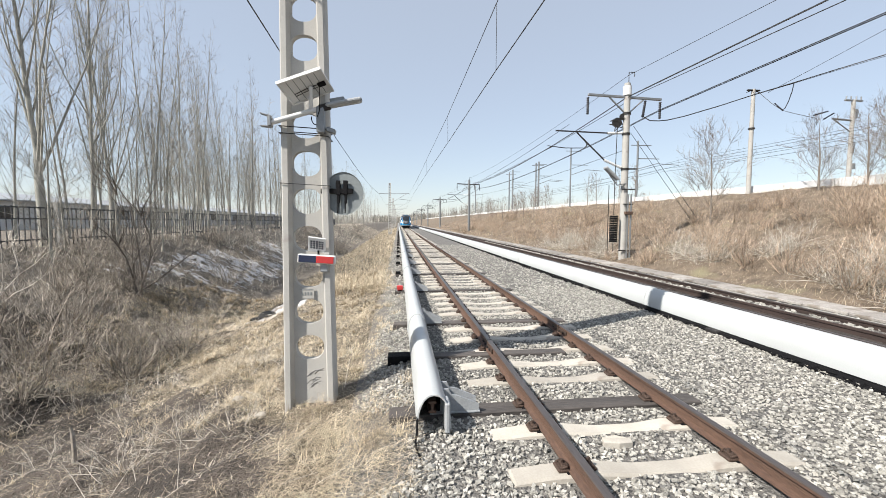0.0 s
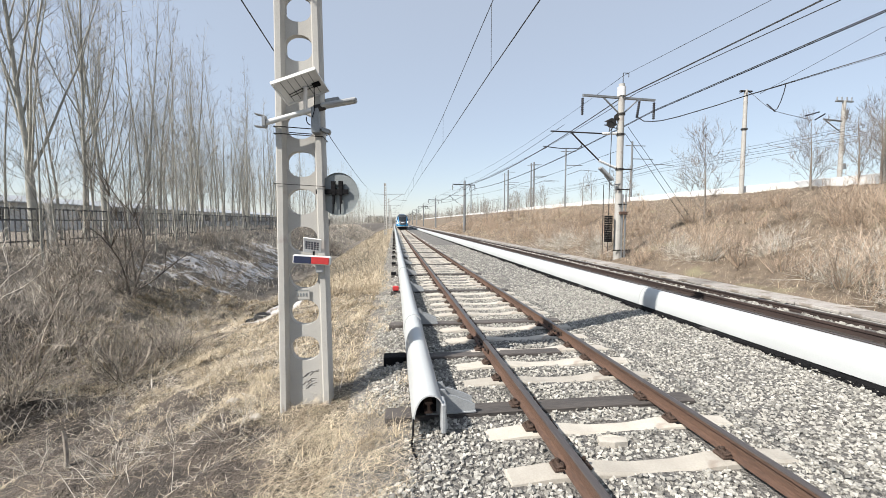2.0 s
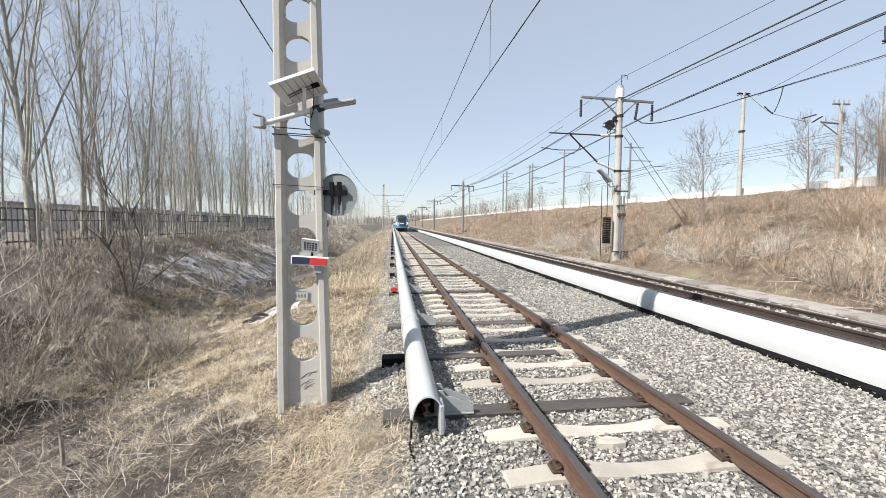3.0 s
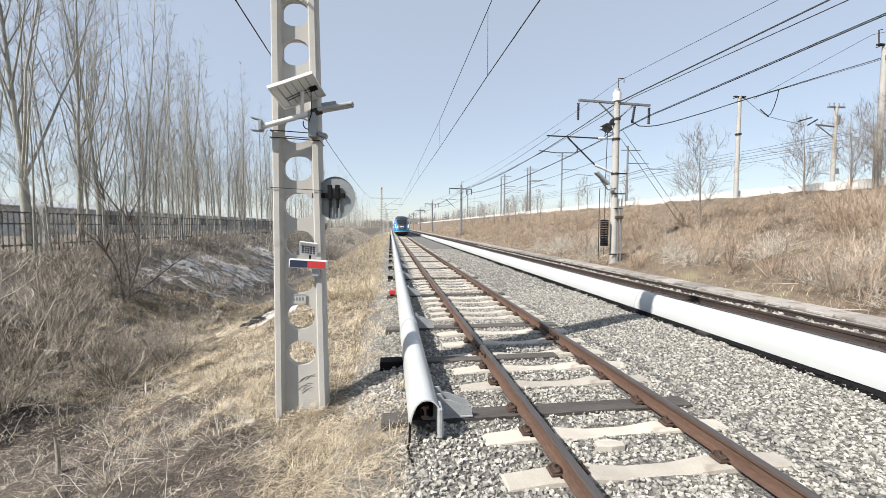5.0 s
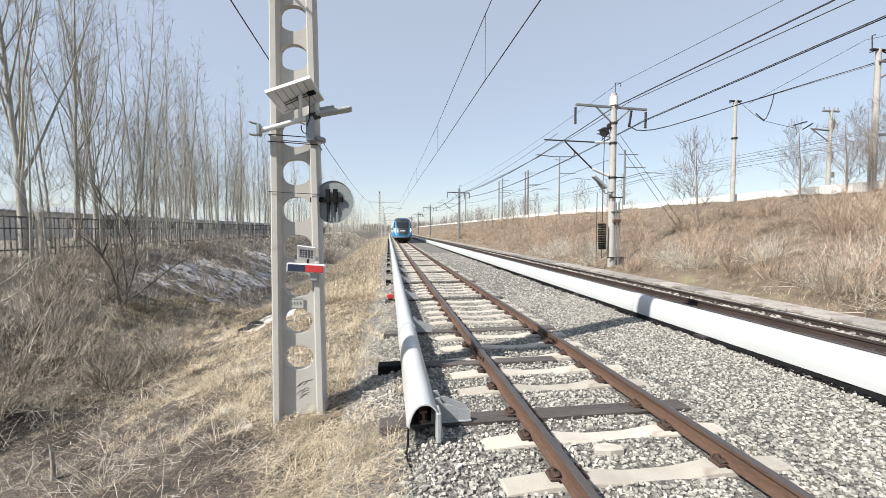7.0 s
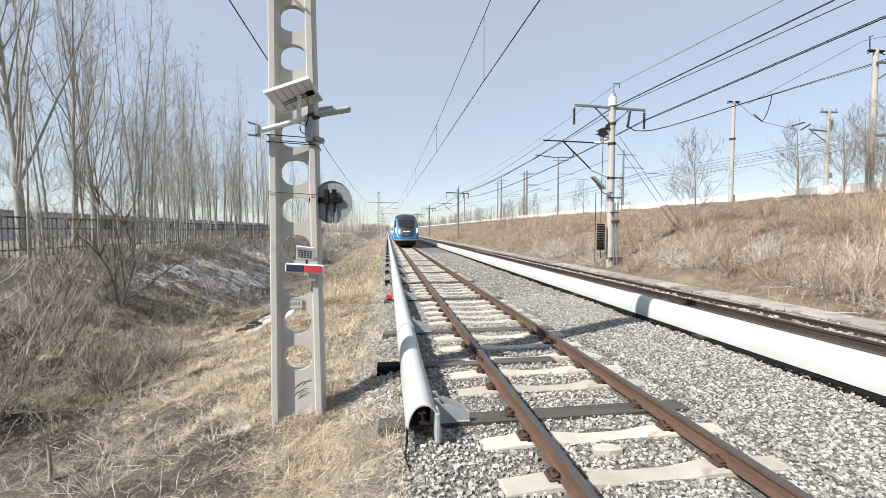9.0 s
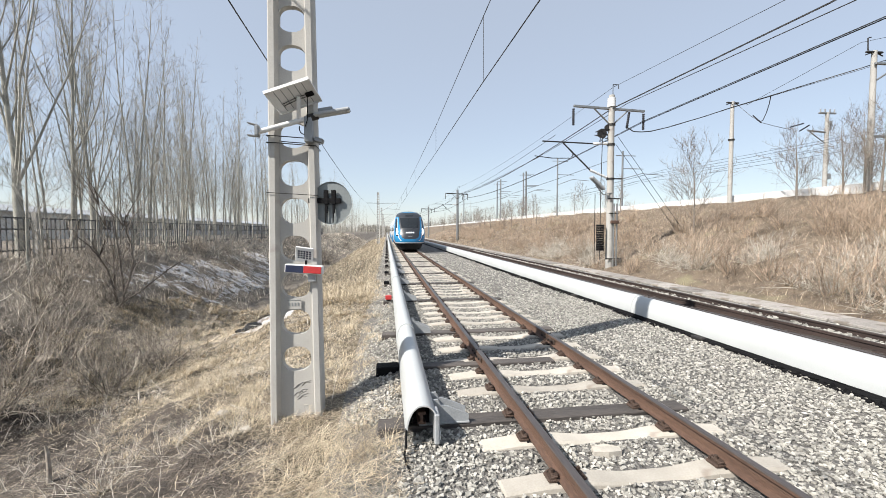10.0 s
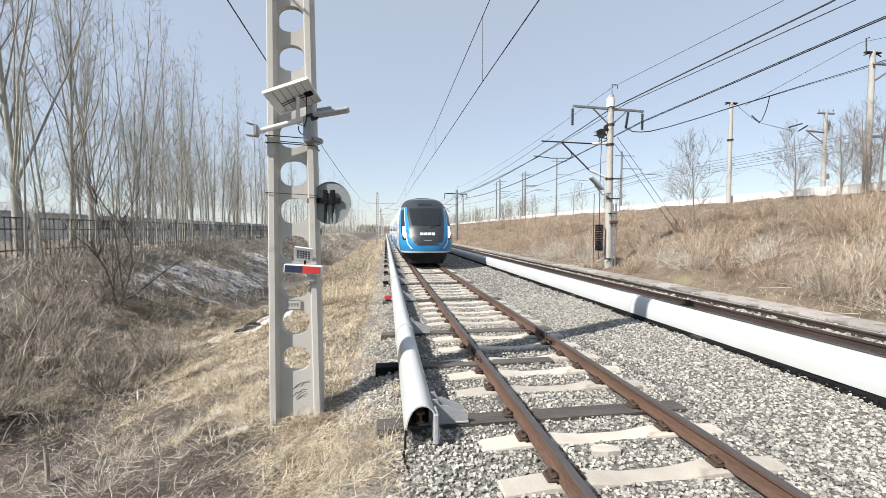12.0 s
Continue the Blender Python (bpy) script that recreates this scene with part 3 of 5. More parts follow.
def build_pole_fittings():
    la = thing("solar_street_lamp", "solar street lamp: white tubular arm, slim head, tilted panel", "lamp", (-1.0, 4.90, 3.305))
    # panel: four corners of its plane, seen from below
    o = Vector((-1.0, 4.90, 3.36))
    tl, tr, br, bl = (Vector(c) - o for c in ((-1.293, 4.62, 3.566), (-0.828, 4.62, 3.752), (-0.754, 4.93, 3.62), (-1.192, 4.93, 3.459)))
    across, down = (tr - tl + br - bl) / 2, (bl - tl + br - tr) / 2
    up = across.cross(down).normalized()
    up = up if up.z > 0 else -up
    mid = (tl + tr + br + bl) / 4

    def at(u, v, lift=0.0):
        return mid + across * u + down * v + up * lift

    def slab(u0, u1, v0, v1, l0, l1):
        pts = [at(u, v, k) for k in (l0, l1) for u, v in ((u0, v0), (u1, v0), (u1, v1), (u0, v1))]
        return Geo().add(pts, [(0, 1, 2, 3), (4, 5, 6, 7), (0, 1, 5, 4), (1, 2, 6, 5), (2, 3, 7, 6), (3, 0, 4, 7)])
    sheet = part("panel", slab(-0.49, 0.49, -0.48, 0.48, 0.014, 0.024), M_white, la, "white-backed solar panel")
    rim = Geo()
    for u0, u1, v0, v1 in ((-0.52, 0.52, -0.54, -0.48), (-0.52, 0.52, 0.48, 0.54), (-0.52, -0.48, -0.48, 0.48), (0.48, 0.52, -0.48, 0.48)):
        q = slab(u0, u1, v0, v1, 0.0, 0.038)
        rim.add(q.v, q.f)
    part("panel_frame", rim, M_white, sheet)
    seams = Geo()
    for k in range(1, 6):
        q = slab(-0.49 + 0.98 * k / 6 - 0.008, -0.49 + 0.98 * k / 6 + 0.008, -0.47, 0.47, 0.010, 0.0135)
        seams.add(q.v, q.f)
    part("cell_seam", seams, M_tin, sheet)
    lead = slab(0.26, 0.44, -0.02, 0.14, -0.008, 0.012)
    for v in (0.02, 0.12):
        lead.tube([at(0.3, v, 0.0), at(0.0, v + 0.03, 0.006), at(-0.33, v + 0.1, 0.006)], 0.004, 5)
    lead.tube([at(0.28, 0.1, 0.0), Vector((0.11, -0.06, 0.02)), Vector((0.08, -0.05, -0.06))], 0.005, 5)
    part("junction_box", lead, M_black, sheet, "black junction box with leads")
    part("post", Geo().tube([at(0.1, 0.0, 0.0), (0.0, 0.0, 0.02)], 0.022, 10), M_white, la, smooth=True)
    # lamp arm and lamp head
    part("arm", Geo().tube([(-0.45, 0.0, -0.125), (0.14, 0.0, 0.06)], 0.030, 12), M_white, la, smooth=True)
    br = Geo()
    br.box(-0.50, 0, -0.04, 0.12, 0.08, 0.012, 0.002, pose(0, 0, 0, 0, 14, 0))
    br.box(-0.50, 0, -0.17, 0.12, 0.08, 0.012, 0.002, pose(0, 0, 0, 0, 4, 0))
    br.box(-0.455, 0, -0.115, 0.04, 0.10, 0.11, 0.006)
    part("clamp", br, M_steel, la)
    cl = Geo()
    cl.box(0.22, 0.05, -0.19, 0.10, 0.10, 0.05, 0.006, pose(0, 0, 0, 0, 18, 0))
    cl.box(0.11, 0.02, -0.08, 0.09, 0.12, 0.30, 0.01)
    part("wall_clamp", cl, M_steel, la)
    head = Geo()
    tl = pose(0, 0, 0, 0, -12, 0)
    head.box(0.38, 0, 0.125, 0.42, 0.13, 0.05, 0.018, tl)
    part("lamp_head", head, M_bracket, la)
    part("driver_box", Geo().box(0.30, 0.03, 0.16, 0.17, 0.09, 0.045, 0.008, tl), M_steel, la)
    part("socket", Geo().tube([(0.10, 0, 0.05), (0.22, 0, 0.085)], 0.042, 10), M_iron, la, smooth=True)
    loop = [(0.06 + 0.05 * math.cos(a), -0.02, -0.07 + 0.07 * math.sin(a)) for a in np.linspace(math.pi * 0.9, math.pi * 2.1, 9)]
    part("cable_loop", Geo().tube(loop, 0.006, 5), M_black, la, smooth=True)
    enlarge(la)
    # round sign from behind
    s = thing("round_sign", "round grey sign plate seen from its weathered back", "sign", (-0.655, 5.02, 2.385), rz=-8)
    ring = [[(0.238 * math.cos(a) * k, y, 0.258 * math.sin(a) * k) for a in np.linspace(0, 2 * math.pi, 40, endpoint=False)] for y, k in ((0.0, 0.97), (-0.012, 0.985), (-0.014, 1.0), (0.008, 1.0))]
    part("disc", Geo().loft(ring), M_tin, s)
    part("cross_bar", Geo().box(-0.075, -0.03, 0.028, 0.39, 0.03, 0.06, 0.004), M_black, s, "black bar clamped to the pole")
    for x in (-0.058, 0.032):
        b = Geo().box(x, -0.034, 0.07, 0.052, 0.03, 0.17, 0.004)
        b.box(x, -0.03, -0.06, 0.03, 0.02, 0.12, 0.004)
        b.tube([(x - 0.005, -0.03, -0.08), (x - 0.012, -0.028, -0.235)], 0.007, 5)
        part("strap", b, M_black, s, "black strap with a trailing end")
    part("edge_strap", Geo().tube([(-0.20, -0.03, 0.0), (-0.205, -0.03, -0.10), (-0.185, -0.028, -0.15)], 0.01, 5), M_black, s)
    enlarge(s)
    # small solar flasher
    w = thing("solar_flasher", "small solar warning flasher with navy and red lenses", "warning light", (-0.965, 4.905, 1.60))
    t2 = pose(0, 0, 0, 0, 4, 0)
    part("case", Geo().box(0, 0.01, 0, 0.435, 0.075, 0.105, 0.01, t2), M_white, w)
    part("navy_lens", Geo().box(-0.105, -0.034, 0.0073, 0.2, 0.012, 0.082, 0.003, t2), M_navy, w, "dark navy lens")
    part("red_lens", Geo().box(0.098, -0.034, -0.007, 0.2, 0.012, 0.082, 0.003, t2), M_red, w, "red lens")
    t3 = pose(0, 0, 0, 28, 8, 0)
    face = part("solar_plate", Geo().box(0.0, 0.03, 0.17, 0.205, 0.02, 0.2, 0.004, t3), M_white, w, "white plate with dark cells")
    cells = Geo()
    for i in range(5):
        for j in range(4):
            c = Vector((0, 0.03, 0.17)) + t3 @ Vector((-0.064 + 0.032 * i, -0.0115, -0.048 + 0.029 * j + 0.008))
            cells.box(c.x, c.y, c.z, 0.024, 0.003, 0.021, 0, t3)
    part("solar_cells", cells, M_cell, face)
    part("stem", Geo().tube([(0.01, 0.05, 0.04), (0.01, 0.05, 0.10)], 0.012, 6), M_black, w)
    part("holder", Geo().box(0.08, 0.03, -0.10, 0.09, 0.06, 0.11, 0.01), M_bracket, w)
    enlarge(w)


build_pole_fittings()


# ---------------------------------------------------------------- overhead line
def insulator(g, p, q, r=0.06, n=6):
    p, q = Vector(p), Vector(q)
    pts, rs = [], []
    for i in range(n):
        for f, k in ((0.05, 0.66), (0.3, 1.0), (0.55, 1.0), (0.9, 0.66)):
            pts.append(p.lerp(q, (i + f) / n))
            rs.append(r * k)
    return g.tube(pts, rs, 8)


def mast_mesh(h, r0=0.19, r1=0.15, n=16):
    return Geo().tube([(0, 0, -0.8), (0, 0, 0.8), (0, 0, h * 0.5), (0, 0, h)], [r0, r0 - 0.004, (r0 + r1) / 2, r1], n)


def catenary_mast(name, at, h=8.95, detail=True, reach=-3.7):
    """Round concrete mast with a crossarm on top, hanging insulators and one registration arm."""
    m = thing(name, "round concrete catenary mast with crossarm and insulators", "mast", at, group="catenary masts")
    part("shaft", mast_mesh(h) if detail else mast_mesh(h, 0.23, 0.19, 10), M_mast if detail else M_steel, m, smooth=True)
    arm = Geo().box(-0.12, 0, 8.27, 3.9, 0.11, 0.11 if detail else 0.16, 0.01, pose(0, 0, 0, 0, 1.8, 0))
    part("crossarm", arm, M_steel if detail else M_iron, m)
    for s in (-1, 1):
        part("brace", Geo().tube([(s * 0.12, 0, 7.5), (s * 0.95, 0, 8.24)], 0.04, 6), M_steel, m)
    for x, z in ((-2.07, 8.2), (0.98, 8.14), (1.78, 8.1)):
        part("insulator", insulator(Geo(), (x, 0, z), (x - (0.12 if x == 0.98 else 0), 0, z - 0.85), 0.07, 8), M_porc, m, "dark ribbed insulator", smooth=True)
    part("tip_bracket", Geo().tube([(0.06, 0, h), (0.06, 0, h + 0.55), (0.36, 0, h + 0.55), (0.36, 0, h + 0.35)], 0.025, 6), M_iron, m)
    cant = Geo().tube([(-0.1, 0, 6.5), (-0.6, 0, 6.46), (reach, 0, 6.52)], 0.035, 8)
    part("top_tube", cant, M_iron, m)
    part("diagonal_tube", Geo().tube([(-0.1, 0, 4.72), (-1.1, 0, 5.1), (-2.6, 0, 6.45)], 0.04, 8), M_iron, m)
    part("tube_insulator", insulator(Geo(), (-0.2, 0, 4.75), (-1.15, 0, 5.12), 0.075, 7), M_white, m, "pale ribbed insulator", smooth=True)
    part("tube_insulator", insulator(Geo(), (-0.2, 0, 6.49), (-1.0, 0, 6.46), 0.075, 7), M_white, m, "pale ribbed insulator", smooth=True)
    part("steady_arm", Geo().tube([(-2.0, 0, 5.92), (-2.2, 0, 5.7), (-3.2, 0, 5.68), (-4.1, 0, 5.77)], 0.022, 6), M_iron, m)
    part("hanger", Geo().tube([(-2.55, 0, 6.45), (-2.1, 0, 5.95), (-2.05, 0, 5.7)], 0.02, 6), M_iron, m)
    for z in (4.68, 6.44, 7.45):
        part("band", Geo().tube([(0, 0, z - 0.05), (0, 0, z + 0.05)], 0.20, 16), M_iron, m, "dark iron band")
    if detail:
        part("collar", Geo().tube([(0, 0, 8.35), (0, 0, 8.8)], [0.21, 0.205], 16), M_white, m, "pale concrete cap", smooth=True)
        part("back_stub", Geo().box(0.35, 0, 4.70, 0.6, 0.10, 0.06, 0.01), M_iron, m)
        rn = random.Random(4)
        pul = Geo()
        for k in range(9):
            x, z = rn.uniform(-0.75, -0.2), rn.uniform(6.75, 7.35)
            pul.tube([(x, -0.1, z), (x + rn.uniform(-0.3, 0.3), rn.uniform(-0.15, 0.15), z + rn.uniform(-0.3, 0.2)), (x + 0.3, 0.1, z + rn.uniform(-0.1, 0.2))], 0.022, 5)
        pul.tube([(-0.5, -0.05, 7.0), (-0.5, 0.05, 7.0)], 0.24, 14)
        pul.tube([(-0.2, -0.05, 7.3), (-0.2, 0.05, 7.3)], 0.16, 14)
        part("tension_pulley", pul, M_iron, m, "dark tensioning wheels and wires")
        wt = Geo().tube([(0, 0, 0), (0, 0, 0.075)], 0.20, 14).mesh("balance_weight", M_black)
        for k in range(15):
            part("balance_weight", wt, None, m).location = (-0.55, -0.05, 0.98 + 0.09 * k)
        part("weight_rod", Geo().tube([(-0.55, -0.05, 0.5), (-0.55, -0.05, 4.1), (-0.5, -0.05, 6.9)], 0.02, 6), M_iron, m)
        part("guide_rod", Geo().tube([(-0.8, 0.05, 0.3), (-0.8, 0.05, 3.9)], 0.02, 6), M_iron, m)
        for x in (0.1, 0.27):
            part("conduit", Geo().tube([(x, -0.21, -0.2), (x, -0.21, 3.4)], 0.045, 8), M_steel, m, smooth=True)
        for z, w in ((0.55, 0.9), (2.9, 0.5), (3.65, 0.7)):
            part("strap_bar", Geo().box(0.1, -0.22, z, w, 0.05, 0.06, 0.01), M_iron, m)
        part("junction_box", Geo().box(0.12, -0.27, 2.45, 0.42, 0.14, 0.16, 0.02), M_rail, m, "rust-red box")
        part("flood_light_arm", Geo().tube([(0.0, -0.15, 3.95), (-0.5, -0.2, 3.85), (-0.95, -0.25, 4.35)], 0.03, 6), M_steel, m)
        fl = pose(0, 0, 0, 0, 42, 0)
        part("flood_light", Geo().box(-0.85, -0.25, 4.42, 0.95, 0.34, 0.13, 0.04, fl), M_bracket, m, "grey flood light on its arm")
    return m


def build_masts():
    catenary_mast("catenary_mast", (11.5, 19.6, 0.05))
    plain = catenary_mast("catenary_mast", (12.0, 68.0, 0.1), 8.95, False)
    for y in (116, 164, 212, 262, 315):
        copy_thing(plain, pose(12.0, y, 0.1))
    # left-hand masts along the near track
    lm = thing("lattice_mast", "pale concrete mast with openings and a steel bracket arm", "mast", (-1.5, 74, -0.2), group="openwork masts")
    part("shaft", build_pole_mesh(-0.8, 9.2), M_pole, lm)
    part("top_tube", Geo().tube([(-2.0, 0, 7.3), (0, 0, 7.25), (3.5, 0, 7.3)], 0.05, 6), M_steel, lm)
    part("diagonal_tube", Geo().tube([(0.2, 0, 5.6), (3.0, 0, 7.25)], 0.045, 6), M_steel, lm)
    part("steady_arm", Geo().tube([(1.6, 0, 6.3), (3.9, 0, 6.1)], 0.03, 6), M_steel, lm)
    for y in (123, 172, 221, 270):
        copy_thing(lm, pose(-1.5, y, -0.2))


build_masts()


def sagged(p, q, sag, n=14):
    p, q = Vector(p), Vector(q)
    return [p.lerp(q, i / n) - Vector((0, 0, sag * 4 * (i / n) * (1 - i / n))) for i in range(n + 1)]


def wire(label, pts, r=0.008, group="overhead wires", name="overhead_wire"):
    w = thing(name, label, "wire", group=group)
    part("strand", Geo().tube(pts, r, 5), M_wire, w)
    return w


def build_wires():
    # contact wire and its carrier over the near track
    con = [(2.2, -40, 5.2), (2.2, 5.7, 5.36), (2.2, 9.2, 5.44), (2.2, 18, 5.53), (2.2, 31.5, 5.75), (2.1, 74, 5.95), (2.4, 123, 5.95), (2.1, 172, 5.95), (2.4, 270, 5.95), (2.2, 500, 5.95)]
    wire("thin dark contact wire strung over the near track", con, 0.011)
    mes = [(2.2, -40, 7.6), (2.2, 8.5, 6.91), (2.2, 18, 6.72), (2.2, 31.4, 6.82), (2.2, 51.5, 6.95), (2.1, 74, 7.25)]
    for k in range(1, 6):
        y = 74 + 49 * k
        mes += [(2.2, y - 24, 6.75), (2.2, y, 7.25)]
    wire("thin dark carrier wire above the contact wire", mes, 0.010)
    for y, lo, hi in ((9.1, 5.44, 6.89), (18.0, 5.53, 6.72), (31.4, 5.75, 6.82), (45, 5.83, 6.9), (60, 5.9, 7.05), (-2, 5.33, 7.05)):
        wire("short vertical dropper between the two wires", [(2.2, y, lo), (2.2, y, hi)], 0.006, "droppers", "dropper")
    # line along the ditch side
    wire("dark wire strung along the ditch-side poles", [(-3.3, -40, 7.6)] + sagged((-3.3, 5, 7.15), (-3.45, 74, 7.1), 0.75) + sagged((-3.45, 74, 7.1), (-3.45, 270, 7.1), 0.5), 0.016)
    # feeders on the right-hand masts
    far = (12.0, 68)
    for dx, z, near_z, r, sag in ((0.08, 9.42, 8.7, 0.010, 0.5), (0.0, 8.33, 8.0, 0.018, 0.8), (-0.03, 8.29, 7.97, 0.018, 0.8), (0.85, 8.62, 8.15, 0.016, 0.6),
                                  (1.7, 7.72, 7.75, 0.018, 0.7), (1.74, 7.69, 7.72, 0.018, 0.7)):
        pts = [(11.5 + dx, -25, near_z + 0.5), (11.5 + dx, 0, near_z + 0.05), (11.5 + dx, 9.3, near_z)]
        pts += sagged((11.5 + dx, 19.6, z), (12.0 + dx, 68, z), sag) + sagged((12.0 + dx, 68, z), (12.0 + dx, 116, z), sag)[1:] + [(12 + dx, 315, z)]
        wire("heavy dark feeder cable strung between the concrete masts" if r > 0.012 else "thin dark wire strung between the concrete masts", pts, r)
    wire("thin dark contact wire over the second track", [(7.6, 19.6, 5.75), (8.2, 68, 5.8), (7.9, 116, 5.8), (8.2, 315, 5.8)], 0.011)
    wire("dark carrier wire over the second track", sagged((8.5, 19.6, 6.9), (8.6, 68, 6.9), 0.6) + [(8.6, 116, 6.9), (8.6, 315, 6.9)], 0.011)
    wire("thin drooping wire beside the concrete mast", [(11.6, 19.6, 5.75)] + sagged((11.6, 19.6, 5.75), (11.6, 68, 6.4), 0.5)[1:], 0.012)
    # jumper that swings out from the mast towards the upper poles
    jump = [(12.3, 19.6, 7.45), (12.75, 19.6, 7.2)] + [(13.3, 19.73, 7.23), (13.8, 19.71, 7.28), (14.8, 19.75, 7.53), (17.0, 20.01, 8.21), (19.5, 20.78, 9.06), (22.5, 21.21, 10.01), (25.0, 20.81, 10.78), (26.0, 19.17, 11.01)] + [(31, 17, 12.6)]
    wire("thick dark jumper cable between mast and upper pole", jump, 0.026)
    wire("thin wire beside the thick jumper cable", [(x, y, z - 0.02 * k) for k, (x, y, z) in enumerate(jump[5:])], 0.014)
    wire("thin wire to the top of the upper pole", [(19.5, 19.8, 8.9), (25.7, 19.05, 12.3), (33, 17, 13.6)], 0.012)
    wire("short hanging jumper with a clamp", [(22.5, 21.21, 9.97), (22.5, 21.3, 9.54), (22.5, 21.46, 9.09), (22.5, 21.66, 8.71), (22.5, 21.88, 8.64)], 0.024)
    wire("drooping thin wire from the plain upper pole", [(26, 27.6, 11.6)] + [(22.5, 23.5, 10.18), (22.5, 22.56, 9.23), (22.5, 21.85, 8.63), (22.5, 21.03, 8.22), (22.5, 19.84, 7.66)], 0.014)
    for p, q in [((22.5, 22.36, 9.18), (22.5, 21.77, 8.57)), ((22.5, 20.01, 7.86), (22.5, 19.23, 7.88)), ((22.5, 19.46, 7.51), (22.5, 18.93, 7.71))]:
        i = thing("strain_insulator", "dark ribbed strain insulator on a wire", "insulator", group="strain insulators")
        part("ribs", insulator(Geo(), p, q, 0.04, 9), M_porc, i)
    # guy wires of the near mast
    for dx in (0, 0.35):
        wire("thin guy wire from mast to the bank", [(11.75 + dx * 0.4, 19.6, 6.55 + dx), (15.6 + dx, 20.1, 2.2 + dx * 0.3)], 0.012, "guy wires", "guy_wire")


build_wires()


def build_upper_line():
    """Poles, wires and pale parapet on top of the right-hand bank."""
    def plain_pole(name, at, h, r, label):
        p = thing(name, label, "pole", at, group="upper line poles")
        part("shaft", Geo().tube([(0, 0, -1), (0, 0, h)], [r, r * 0.75], 14), M_mast, p, smooth=True)
        part("cap", Geo().box(0, 0, h - 0.08, 1.0, 0.16, 0.09, 0.02), M_iron, p)
        part("cap_bracket", Geo().tube([(-0.55, 0, h - 0.25), (0, 0, h - 0.05), (0.55, 0, h - 0.25)], 0.03, 6), M_iron, p)
        return p
    p = plain_pole("line_pole", (26, 27.6, 4.4), 7.4, 0.17, "plain pale concrete pole on top of the bank")
    part("band", Geo().tube([(0, 0, 4.5), (0, 0, 4.6)], 0.22, 12), M_iron, p)
    q = plain_pole("line_pole", (26.15, 18.75, 4.3), 7.45, 0.165, "stout pale concrete pole with steel arms on the bank")
    part("arm", Geo().box(1.2, -0.2, 6.7, 2.8, 0.12, 0.12, 0.02), M_steel, q)
    part("arm", Geo().box(1.3, 0, 2.9, 2.2, 0.12, 0.14, 0.02), M_steel, q)
    part("brace", Geo().tube([(0.2, 0, 5.9), (1.3, -0.2, 6.65)], 0.05, 6), M_steel, q)
    part("tip_bracket", Geo().tube([(-0.4, 0, 7.3), (-0.45, 0, 8.1), (-0.25, 0, 8.15)], 0.03, 6), M_iron, q)
    k = thing("transformer_mast", "thin concrete mast with a cluttered head and dark arms", "mast", (38, 30.5, 4.4), group="upper line poles")
    part("shaft", Geo().tube([(0, 0, -1), (0, 0, 7.9)], [0.19, 0.14], 12), M_mast, k, smooth=True)
    hd = Geo().box(0, 0, 7.85, 1.7, 0.16, 0.14, 0.03)
    for x in (-0.7, -0.25, 0.25, 0.7):
        hd.tube([(x, 0, 7.9), (x, 0, 8.2)], 0.05, 6)
    part("top_beam", hd, M_steel, k)
    part("gear_box", Geo().box(0.2, 0, 6.75, 0.3, 0.3, 0.8, 0.05), M_steel, k)
    part("arm", Geo().tube([(-0.1, 0, 6.2), (-1.9, 0, 6.3)], 0.08, 6), M_steel, k)
    part("brace", Geo().tube([(-0.2, 0, 5.3), (-1.7, 0, 6.2)], 0.05, 6), M_steel, k)
    part("control_box", Geo().box(0.3, 0, 2.4, 0.3, 0.3, 0.5, 0.04), M_steel, k)
    for px, y, h, r in ((25.5, 58, 8.4, 0.13), (27, 76, 9.0, 0.2), (27.5, 79, 9.2, 0.16), (26.5, 92, 9.5, 0.2), (26.5, 95, 9.2, 0.16), (27, 43.5, 6.6, 0.13), (27, 140, 10, 0.2)):
        f = thing("distant_mast", "slim grey mast with a bracket arm on the far bank", "mast", (px, y, 4.6), group="distant masts")
        part("shaft", Geo().tube([(0, 0, -1), (0, 0, h)], [r, r * 0.8], 8), M_steel, f)
        part("crossarm", Geo().tube([(-0.8, 0, h - 0.5), (1.6, 0, h - 0.5)], 0.05, 5), M_steel, f)
        part("diagonal_tube", Geo().tube([(0, 0, h * 0.52), (2.4, 0, h * 0.62), (5.0, 0, h * 0.6)], 0.04, 5), M_steel, f)
        part("bracket_arm", Geo().tube([(0, 0, h * 0.7), (2.6, 0, h * 0.7)], 0.05, 5), M_steel, f)
    for z, x in ((8.6, 30), (7.9, 30.5), (9.6, 34), (9.1, 34.5), (8.3, 31)):
        wire("thin wire of the line on the bank", sagged((x, 0, z), (x, 45, z), 0.5, 8) + sagged((x, 45, z), (x, 95, z), 0.5, 8)[1:] + [(x, 200, z)], 0.014, "upper line wires")
    w = tagged(new("parapet"), "white low parapet along the top of the bank", "parapet", kind="structure")
    me = Geo().box(0, 0, 0, 0.3, 3.96, 0.6, 0.03).mesh("parapet_block", M_white)
    for i in range(36):
        y = 8 + 4 * i
        o = part("parapet_block", me, None, w)
        o.location = (26.6, y, float(np.interp(26.6, CX, CZ)) + 0.25 * min(max((y - 15) / 60, 0), 1) + 0.25)
    rest = Geo()
    for i in range(40):
        rest.box(26.6, 155 + 6 * i, 4.66, 0.3, 6, 0.6)
    part("far_blocks", rest, M_white, w)["kind"] = "stuff"


build_upper_line()


